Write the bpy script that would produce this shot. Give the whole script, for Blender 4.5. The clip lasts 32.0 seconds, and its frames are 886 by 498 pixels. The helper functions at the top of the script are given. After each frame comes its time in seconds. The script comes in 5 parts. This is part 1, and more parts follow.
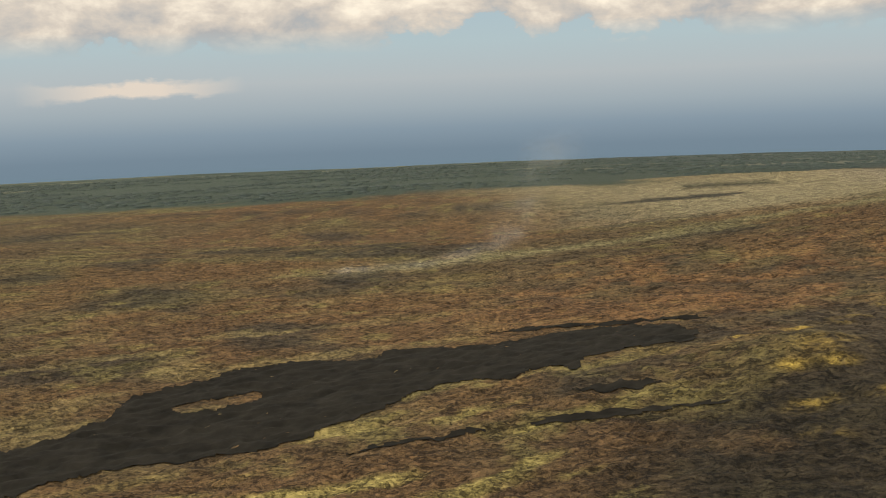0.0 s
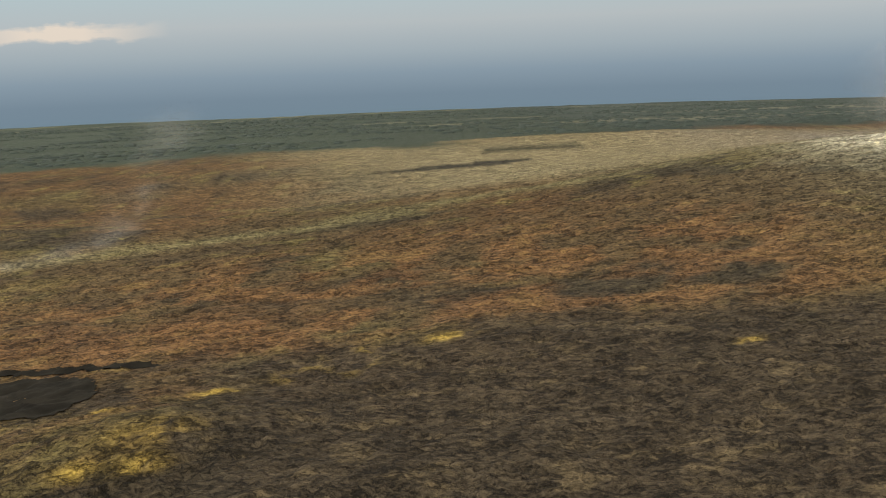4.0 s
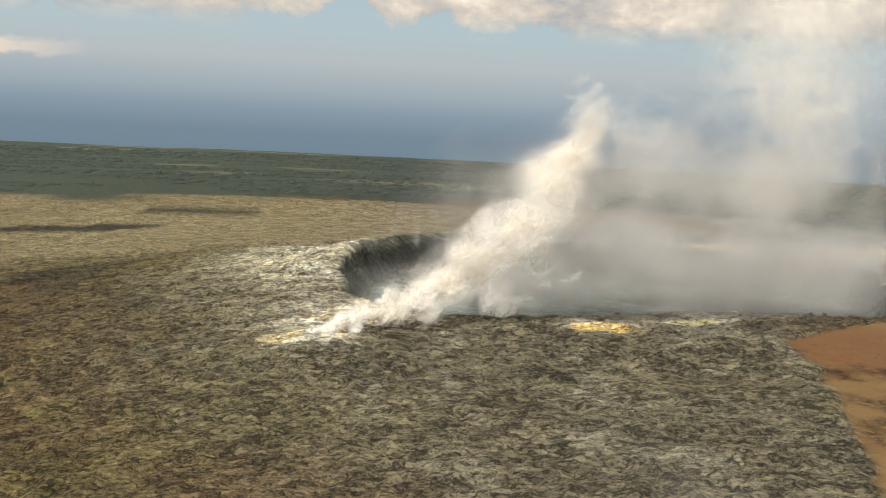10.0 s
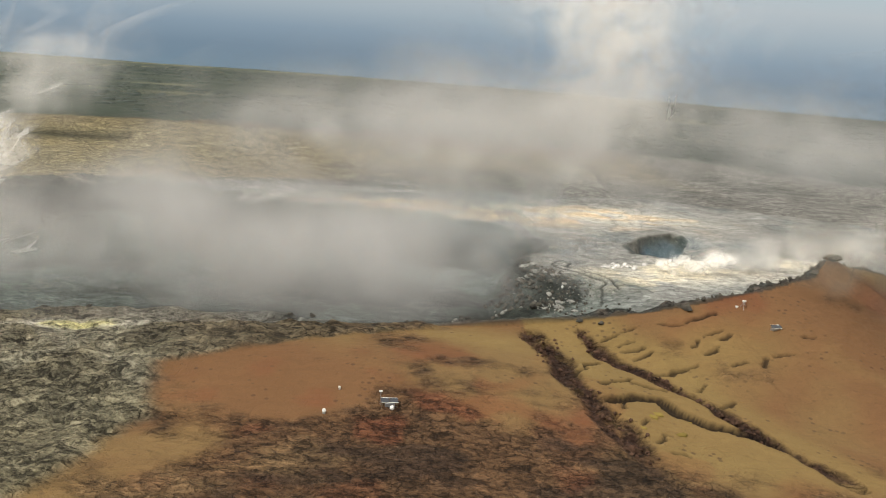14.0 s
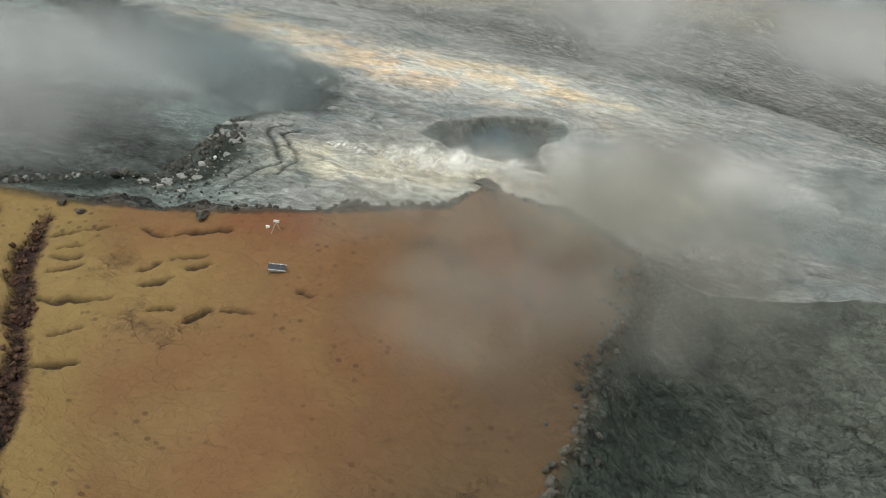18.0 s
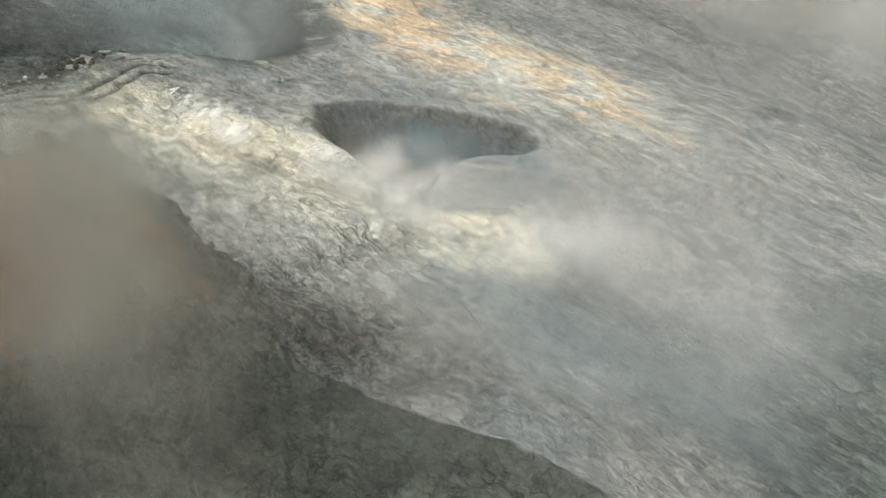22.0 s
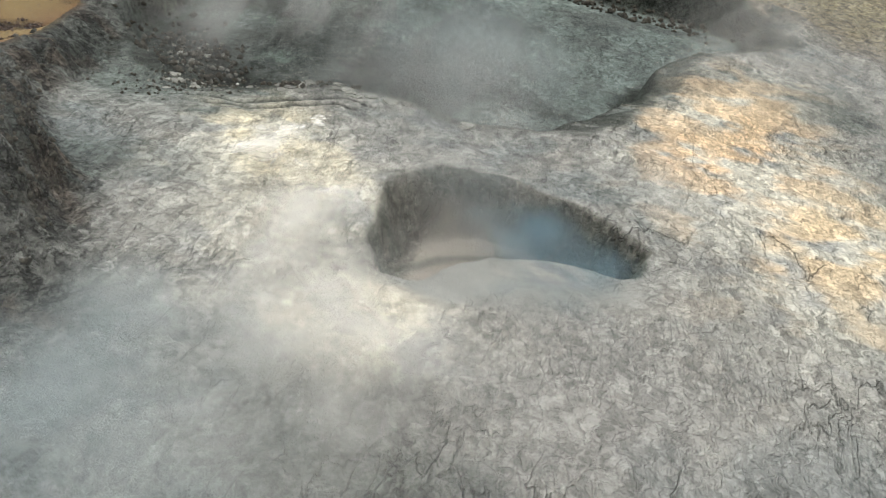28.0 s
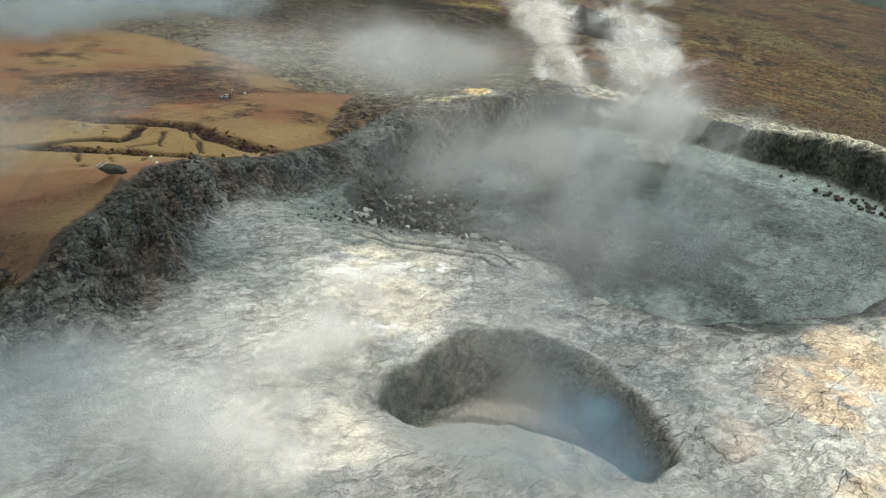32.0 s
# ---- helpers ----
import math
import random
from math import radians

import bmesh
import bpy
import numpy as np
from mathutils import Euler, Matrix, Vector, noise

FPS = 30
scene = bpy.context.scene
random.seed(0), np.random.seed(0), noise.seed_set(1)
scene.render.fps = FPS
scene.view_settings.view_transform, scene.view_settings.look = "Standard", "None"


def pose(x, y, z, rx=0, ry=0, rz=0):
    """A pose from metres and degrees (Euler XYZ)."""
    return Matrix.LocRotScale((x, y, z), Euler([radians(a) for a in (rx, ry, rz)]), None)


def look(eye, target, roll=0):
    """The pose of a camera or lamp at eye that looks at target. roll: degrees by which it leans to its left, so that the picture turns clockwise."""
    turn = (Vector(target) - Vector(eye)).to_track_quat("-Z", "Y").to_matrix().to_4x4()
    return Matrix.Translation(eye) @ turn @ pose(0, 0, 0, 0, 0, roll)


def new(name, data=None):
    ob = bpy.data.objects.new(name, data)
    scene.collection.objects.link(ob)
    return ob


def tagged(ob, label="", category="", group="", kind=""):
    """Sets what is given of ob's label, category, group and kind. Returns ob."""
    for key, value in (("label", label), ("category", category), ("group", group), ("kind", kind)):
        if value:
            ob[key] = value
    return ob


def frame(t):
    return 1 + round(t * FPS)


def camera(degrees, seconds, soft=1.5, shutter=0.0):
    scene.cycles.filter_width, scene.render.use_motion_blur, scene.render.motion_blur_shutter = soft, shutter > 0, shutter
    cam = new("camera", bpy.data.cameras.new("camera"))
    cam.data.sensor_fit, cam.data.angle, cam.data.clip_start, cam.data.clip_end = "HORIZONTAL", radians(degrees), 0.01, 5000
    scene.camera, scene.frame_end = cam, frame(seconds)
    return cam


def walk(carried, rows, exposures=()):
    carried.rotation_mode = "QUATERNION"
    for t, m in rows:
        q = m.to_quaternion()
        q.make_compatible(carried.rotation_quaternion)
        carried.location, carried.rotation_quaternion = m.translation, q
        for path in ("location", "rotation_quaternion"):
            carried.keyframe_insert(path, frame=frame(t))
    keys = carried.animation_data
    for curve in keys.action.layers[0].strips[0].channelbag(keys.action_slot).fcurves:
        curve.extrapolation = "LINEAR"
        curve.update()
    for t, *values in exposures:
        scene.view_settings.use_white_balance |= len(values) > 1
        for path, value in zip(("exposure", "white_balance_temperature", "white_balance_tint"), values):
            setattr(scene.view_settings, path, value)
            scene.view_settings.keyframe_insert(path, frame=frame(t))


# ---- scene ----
cam = camera(45.0, 32.0, soft=1.1)
PATH = [
    (0, (-142.825, -86.706, 54.446), (-142.979, -84.726, 54.208), -2.1),
    (0.5, (-127.098, -76.147, 54.719), (-127.234, -74.171, 54.443), -1.3),
    (1, (-111.339, -65.639, 55.14), (-111.439, -63.663, 54.849), -1.1),
    (1.5, (-95.612, -55.372, 55.663), (-95.663, -53.398, 55.348), -0.9),
    (2, (-79.886, -45.489, 56.253), (-79.905, -43.518, 55.917), -0.9),
    (2.5, (-64.063, -36.007, 56.913), (-64.122, -34.036, 56.582), -1.4),
    (4.5, (-0.229, 0.432, 61.948), (-0.244, 2.402, 61.606), -2.1),
    (5, (16.142, 9.741, 62.613), (16.158, 11.718, 62.31), -1.4),
    (5.5, (32.898, 19.156, 63.281), (32.904, 21.138, 63.013), -0.8),
    (6, (49.847, 28.618, 64.035), (49.835, 30.601, 63.773), -0.6),
    (6.5, (66.891, 38.042, 64.854), (66.871, 40.023, 64.578), -0.7),
    (7, (83.912, 47.369, 65.708), (83.905, 49.349, 65.43), -0.9),
    (7.5, (100.864, 56.551, 66.602), (100.9, 58.533, 66.336), -0.3),
    (8, (117.853, 65.601, 67.578), (117.926, 67.585, 67.337), 0.6),
    (8.5, (134.893, 74.709, 68.633), (134.993, 76.692, 68.395), 1.8),
    (9, (151.922, 83.969, 69.775), (152.047, 85.951, 69.537), 2.5),
    (9.5, (168.917, 93.338, 70.907), (169.053, 95.318, 70.659), 2.9),
    (10, (185.796, 102.739, 72.019), (185.933, 104.718, 71.764), 3.0),
    (10.5, (202.635, 112.043, 73.096), (202.759, 114.023, 72.842), 3.0),
    (11, (219.478, 121.188, 74.107), (219.587, 123.169, 73.85), 3.0),
    (11.5, (236.269, 130.047, 74.988), (236.443, 132.017, 74.687), 3.8),
    (12, (253.115, 138.638, 75.7), (253.339, 140.601, 75.391), 4.1),
    (12.5, (270.186, 147.216, 76.368), (270.412, 149.179, 76.055), 4.1),
    (13, (287.225, 155.896, 77.043), (287.4, 157.861, 76.714), 4.2),
    (13.5, (304.117, 164.737, 77.709), (304.211, 166.705, 77.365), 4.3),
    (14, (320.774, 173.783, 78.352), (320.804, 175.743, 77.955), 4.5),
    (14.5, (337.125, 183.21, 79.035), (337.133, 185.156, 78.572), 5.0),
    (16.5, (401.098, 222.952, 84.447), (400.777, 224.823, 83.818), 8.9),
    (17, (415.809, 233.481, 85.039), (415.411, 235.32, 84.363), 9.0),
    (17.5, (429.313, 244.497, 85.473), (428.82, 246.303, 84.769), 9.2),
    (18, (441.783, 255.937, 85.822), (441.198, 257.688, 85.054), 9.5),
    (18.5, (453.116, 267.748, 86.134), (452.422, 269.452, 85.35), 9.5),
    (19, (463.183, 279.78, 86.435), (462.359, 281.425, 85.651), 9.9),
    (19.5, (472.018, 291.692, 86.657), (471.058, 293.263, 85.875), 9.8),
    (20, (479.901, 303.377, 86.809), (478.824, 304.887, 86.061), 8.9),
    (20.5, (486.972, 314.88, 86.888), (485.838, 316.358, 86.161), 9.4),
    (21, (493.314, 326.317, 86.922), (492.119, 327.733, 86.167), 10.5),
    (21.5, (499.097, 337.62, 86.938), (497.851, 338.944, 86.106), 11.2),
    (22, (504.317, 348.803, 86.946), (503.017, 350.027, 86.045), 12.0),
    (22.5, (508.884, 359.815, 86.957), (507.501, 360.94, 86.049), 12.5),
    (23, (512.777, 370.541, 86.974), (511.277, 371.541, 86.108), 11.9),
    (23.5, (515.985, 380.855, 86.982), (514.399, 381.733, 86.137), 11.6),
    (24, (518.274, 390.668, 86.955), (516.632, 391.425, 86.099), 11.8),
    (24.5, (519.399, 399.892, 86.858), (517.737, 400.559, 85.968), 12.5),
    (26.5, (518.483, 433.969, 85.634), (516.739, 434.224, 84.689), 10.3),
    (27, (517.839, 441.326, 85.596), (516.068, 441.454, 84.675), 10.3),
    (27.5, (516.908, 447.84, 85.694), (515.124, 447.84, 84.789), 10.0),
    (28, (515.728, 453.935, 85.927), (513.946, 453.786, 85.032), 9.1),
    (28.5, (514.312, 459.836, 86.291), (512.536, 459.551, 85.419), 8.2),
    (29, (512.787, 465.802, 86.76), (511.004, 465.408, 85.946), 8.7),
    (29.5, (511.032, 471.738, 87.359), (509.261, 471.273, 86.555), 10.4),
    (30, (509.116, 477.589, 88.043), (507.38, 477.045, 87.213), 10.2),
    (30.5, (506.909, 483.294, 88.709), (505.203, 482.67, 87.87), 9.1),
    (31, (504.418, 488.827, 89.284), (502.736, 488.12, 88.465), 9.0),
    (31.5, (501.657, 494.334, 89.663), (500.001, 493.512, 88.902), 9.2),
    (32, (498.777, 499.737, 89.844), (497.179, 498.766, 89.135), 10.0),
]
walk(cam, [(t, look(eye, target, roll)) for t, eye, target, roll in PATH],
     exposures=[(0, 0.05, 6750, 10), (9, 0.08, 6700, 10), (14, 0.1, 6550, 10), (17, -0.05, 6000, 5), (20, 0.03, 5950, 4), (23, -0.05, 6200, 7), (27, 0.0, 6150, 8), (30, 0.05, 6050, 6), (32, 0.08, 5900, 4)])

# world: hazy tropical sky with a cumulus bank low over the sea
def mixrgb(nt, fac, a, b, mode="MIX"):
    n = nt.nodes.new("ShaderNodeMix")
    n.data_type, n.blend_type, n.clamp_factor = "RGBA", mode, True
    for sock, v in ((n.inputs[0], fac), (n.inputs[6], a), (n.inputs[7], b)):
        if isinstance(v, bpy.types.NodeSocket):
            nt.links.new(v, sock)
        elif isinstance(v, (tuple, list)):
            sock.default_value = (*v[:3], 1)
        else:
            sock.default_value = v
    return n.outputs[2]


def maths(nt, op, a, b=0.0, c=None, clamp=False):
    n = nt.nodes.new("ShaderNodeMath")
    n.operation, n.use_clamp = op, clamp
    for sock, v in zip(n.inputs, (a, b, c)):
        if v is None:
            continue
        if isinstance(v, bpy.types.NodeSocket):
            nt.links.new(v, sock)
        else:
            sock.default_value = v
    return n.outputs[0]


def ramp(nt, fac, stops, interp="LINEAR"):
    n = nt.nodes.new("ShaderNodeValToRGB")
    n.color_ramp.interpolation = interp
    e = n.color_ramp.elements
    while len(e) > 1:
        e.remove(e[-1])
    for k, (p, c) in enumerate(stops):
        el = e[0] if k == 0 else e.new(p)
        el.position = p
        el.color = (*c, 1) if isinstance(c, tuple) else (c, c, c, 1)
    nt.links.new(fac, n.inputs[0])
    return n.outputs[0]


def noise_node(nt, vec, scale, detail=4.0, rough=0.55, distort=0.0):
    n = nt.nodes.new("ShaderNodeTexNoise")
    n.inputs["Scale"].default_value, n.inputs["Detail"].default_value = scale, detail
    n.inputs["Roughness"].default_value, n.inputs["Distortion"].default_value = rough, distort
    if vec is not None:
        nt.links.new(vec, n.inputs["Vector"])
    return n.outputs["Fac"]


def scaled(nt, vec, s):
    n = nt.nodes.new("ShaderNodeMapping")
    n.inputs["Scale"].default_value = s
    nt.links.new(vec, n.inputs["Vector"])
    return n.outputs[0]


SUN_FROM = Vector((-0.55, -0.45, 0.75)).normalized()
world = bpy.data.worlds.new("sky")
scene.world = world
world.use_nodes = True
wt = world.node_tree
wt.nodes.clear()
sky = wt.nodes.new("ShaderNodeTexSky")
sky.sky_type, sky.sun_disc = "NISHITA", False
sky.sun_elevation, sky.sun_rotation = math.asin(SUN_FROM.z), math.atan2(SUN_FROM.x, SUN_FROM.y)
sky.altitude, sky.dust_density = 800, 2.5
way = wt.nodes.new("ShaderNodeTexCoord").outputs["Generated"]
sep = wt.nodes.new("ShaderNodeSeparateXYZ")
wt.links.new(way, sep.inputs[0])
up = sep.outputs[2]
band = maths(wt, "MULTIPLY_ADD", up, 2.5, 0.15, clamp=True)      # up -0.06..0.34 -> 0..1
haze = ramp(wt, band, [(0.0, (0.150, 0.225, 0.285)), (0.085, (0.170, 0.240, 0.308)), (0.135, (0.228, 0.305, 0.378)),
                       (0.185, (0.330, 0.400, 0.452)), (0.25, (0.435, 0.487, 0.518)), (0.33, (0.42, 0.53, 0.575)), (0.6, (0.33, 0.49, 0.62)), (1.0, (0.22, 0.38, 0.58))])
skyc = mixrgb(wt, 1.0, sky.outputs[0], (0.12, 0.12, 0.12), "MULTIPLY")
far = maths(wt, "MULTIPLY_ADD", up, 3.0, -0.6, clamp=True)
base = mixrgb(wt, far, haze, skyc)
# cumulus: lumpy heads over flat grey bases, in a bank low over the sea
flat = scaled(wt, way, (1.0, 1.0, 1.7))
big = noise_node(wt, flat, 3.6, 2.0, 0.5, 0.0)
puff = noise_node(wt, flat, 15.0, 6.0, 0.60, 0.15)
lift = maths(wt, "MINIMUM", maths(wt, "MULTIPLY_ADD", up, 4.0, -0.22), 0.22)
body = maths(wt, "ADD", maths(wt, "ADD", maths(wt, "MULTIPLY", big, 0.85), maths(wt, "MULTIPLY", puff, 0.52)), lift)
mask = ramp(wt, body, [(0.0, 0.0), (0.735, 0.0), (0.760, 0.85), (0.80, 1.0)], "EASE")
lowcut = maths(wt, "MULTIPLY_ADD", up, 45.0, -2.9, clamp=True)
mask = maths(wt, "MULTIPLY", mask, lowcut)
shade = maths(wt, "ADD", maths(wt, "MULTIPLY", puff, 0.75), maths(wt, "MULTIPLY", up, 2.6))
cloud = ramp(wt, shade, [(0.0, (0.36, 0.38, 0.40)), (0.52, (0.43, 0.44, 0.45)), (0.64, (0.66, 0.60, 0.53)), (0.76, (0.97, 0.88, 0.74)), (1.0, (1.0, 0.95, 0.86))])
out = mixrgb(wt, mask, base, cloud)
# a thin row of far cloud tops lower down
line = maths(wt, "ABSOLUTE", maths(wt, "MULTIPLY_ADD", up, 60.0, -2.15))
thin = noise_node(wt, scaled(wt, way, (1.0, 1.0, 6.0)), 9.0, 5.0, 0.55)
thin = maths(wt, "SUBTRACT", maths(wt, "ADD", maths(wt, "MULTIPLY", thin, 1.5), maths(wt, "MULTIPLY_ADD", puff, 2.2, -1.1)), line)
side = maths(wt, "SUBTRACT", 1.3, maths(wt, "ABSOLUTE", maths(wt, "MULTIPLY_ADD", sep.outputs[0], 14.0, 4.8)), clamp=True)
thin = maths(wt, "MULTIPLY", maths(wt, "MULTIPLY", ramp(wt, thin, [(0.30, 0.0), (0.62, 1.0)]), side), 0.85)
out = mixrgb(wt, thin, out, (0.78, 0.68, 0.58))
bg = wt.nodes.new("ShaderNodeBackground")
wt.links.new(out, bg.inputs[0])
bg.inputs[1].default_value = 1.0
wo = wt.nodes.new("ShaderNodeOutputWorld")
wt.links.new(bg.outputs[0], wo.inputs[0])
sun = new("sun", bpy.data.lights.new("sun", "SUN"))
sun.data.energy, sun.data.angle, sun.data.color = 2.6, radians(4), (1.0, 0.98, 0.93)
sun.matrix_world = look(SUN_FROM * 900, (0, 0, 0))
scene.cycles.transparent_max_bounces = 256

# ---------------------------------------------------------------- plan of the ground
def lattice(ix, iy, seed):
    h = (ix.astype(np.int64) * 374761393 + iy.astype(np.int64) * 668265263 + seed * 1442695041) & 0x7FFFFFFF
    h = ((h ^ (h >> 13)) * 1274126177) & 0x7FFFFFFF
    return ((h ^ (h >> 16)) & 0xFFFF) / 65535.0


def vnoise(x, y, seed=0):
    ix, iy = np.floor(x), np.floor(y)
    fx, fy = x - ix, y - iy
    fx, fy = fx * fx * (3 - 2 * fx), fy * fy * (3 - 2 * fy)
    a, b = lattice(ix, iy, seed), lattice(ix + 1, iy, seed)
    c, d = lattice(ix, iy + 1, seed), lattice(ix + 1, iy + 1, seed)
    return (a + (b - a) * fx) * (1 - fy) + (c + (d - c) * fx) * fy


def fbm(x, y, size, seed=0, octaves=4, gain=0.5):
    """Noise of about -1..1 whose largest lumps are size metres."""
    out, amp, tot = 0.0, 1.0, 0.0
    x, y = x / size, y / size
    for k in range(octaves):
        c, s = math.cos(0.7 * k), math.sin(0.7 * k)
        out = out + amp * (2 * vnoise(c * x - s * y + 17.3 * k, s * x + c * y - 9.1 * k, seed + k) - 1)
        tot, amp, x, y = tot + amp, amp * gain, x * 2.03, y * 2.03
    return out / tot


def ridged(x, y, size, seed=0, octaves=3):
    wx, wy = fbm(x, y, size * 2.2, seed + 40, 2), fbm(x, y, size * 2.2, seed + 50, 2)
    return 1 - 2 * np.abs(fbm(x + size * wx, y + size * wy, size, seed, octaves))


def sstep(a, b, v):
    t = np.clip((v - a) / (b - a), 0, 1)
    return t * t * (3 - 2 * t)


def inside(x, y, poly):
    """Signed distance to a closed outline, positive inside."""
    d2, sign = np.full(np.shape(x), 1e12), np.full(np.shape(x), -1.0)
    n = len(poly)
    for k in range(n):
        (ax, ay), (bx, by) = poly[k], poly[(k + 1) % n]
        ex, ey, px, py = bx - ax, by - ay, x - ax, y - ay
        t = np.clip((px * ex + py * ey) / (ex * ex + ey * ey), 0, 1)
        d2 = np.minimum(d2, (px - t * ex) ** 2 + (py - t * ey) ** 2)
        crosses = ((ay <= y) != (by <= y)) & (ex * (y - ay) / (ey if ey else 1e-9) + ax > x)
        sign = np.where(crosses, -sign, sign)
    return np.sqrt(d2) * sign


def along(x, y, line):
    """Distance to an open line, which side (left positive), and how far along it."""
    best, side, at, done = np.full(np.shape(x), 1e12), np.zeros(np.shape(x)), np.zeros(np.shape(x)), 0.0
    for (ax, ay), (bx, by) in zip(line, line[1:]):
        ex, ey, px, py = bx - ax, by - ay, x - ax, y - ay
        ln = math.hypot(ex, ey)
        t = np.clip((px * ex + py * ey) / ln ** 2, 0, 1)
        d = (px - t * ex) ** 2 + (py - t * ey) ** 2
        near = d < best
        best, side = np.where(near, d, best), np.where(near, np.sign(ex * py - ey * px), side)
        at, done = np.where(near, done + t * ln, at), done + ln
    return np.sqrt(best), side, at


def blob(x, y, cx, cy, rx, ry, turn=0.0):
    c, s = math.cos(radians(turn)), math.sin(radians(turn))
    u, v = (c * (x - cx) + s * (y - cy)) / rx, (-s * (x - cx) + c * (y - cy)) / ry
    return np.exp(-(u * u + v * v))


BIG_PIT = [(205, 356), (240, 354), (270, 359), (300, 362), (322, 367), (340, 379), (354, 395), (355, 405), (347, 417), (347, 428), (353, 440),
           (348, 453), (336, 463), (318, 469), (298, 474), (272, 483), (244, 506), (214, 507), (190, 462), (177, 420), (179, 388), (188, 368)]
SMALL_PIT = [(399, 434), (380, 434), (372, 439), (372, 449), (378, 461), (389, 470), (402, 468), (411, 457), (412, 446), (407, 438)]
SCARP = [(262, 346, 22.5), (285, 351, 24.5), (303, 356, 26), (322, 361, 27), (343, 365.5, 27.6), (352, 366.5, 28), (362, 367.5, 29.6), (375, 370.5, 31.8), (388, 375.5, 34.4), (399, 383.5, 35.6),
         (403, 388, 38.6), (408, 390, 37), (417, 393, 35.4), (425, 396, 30), (433, 400, 27), (440, 404, 26.6), (455, 411, 29), (500, 426, 27.5), (560, 440, 25)]
BLACK_FLOW = [(-300, 128), (-268, 150), (-257, 160), (-250, 173), (-255, 187), (-246, 199), (-230, 220), (-207, 225), (-192, 219), (-183, 233), (-159, 228), (-140, 232), (-121, 236), (-102, 230),
              (-94, 213), (-99, 197), (-114, 195), (-127, 189), (-132, 180), (-141, 186), (-147, 176), (-157, 182), (-167, 180), (-177, 169), (-183, 156), (-199, 139), (-212, 136), (-228, 133),
              (-240, 127), (-247, 119), (-262, 92), (-310, 60)]
FLOW_ISLE = [(-237, 180), (-218, 189), (-213, 196), (-216, 182), (-230, 174)]


def scarp(x, y):
    """Distance to the crest of the ridge, whether on its outer side, how far along, and the crest's height there."""
    d, side, at = along(x, y, [p[:2] for p in SCARP])
    ends = np.r_[0, np.cumsum([math.dist(p[:2], q[:2]) for p, q in zip(SCARP, SCARP[1:])])]
    return d, side < 0, at, np.interp(at, ends, [p[2] for p in SCARP])


GULLY = [(349, 371), (350, 357), (357, 342), (362, 328), (364, 308)]


def mound(x, y):
    r = np.hypot(x - 290, y - 415)
    return r, -20 + 47.0 * np.exp(-(r / 240) ** 2 * 0.52) + 2.6 * fbm(x, y, 140, 3, 3) * sstep(60, 240, r)


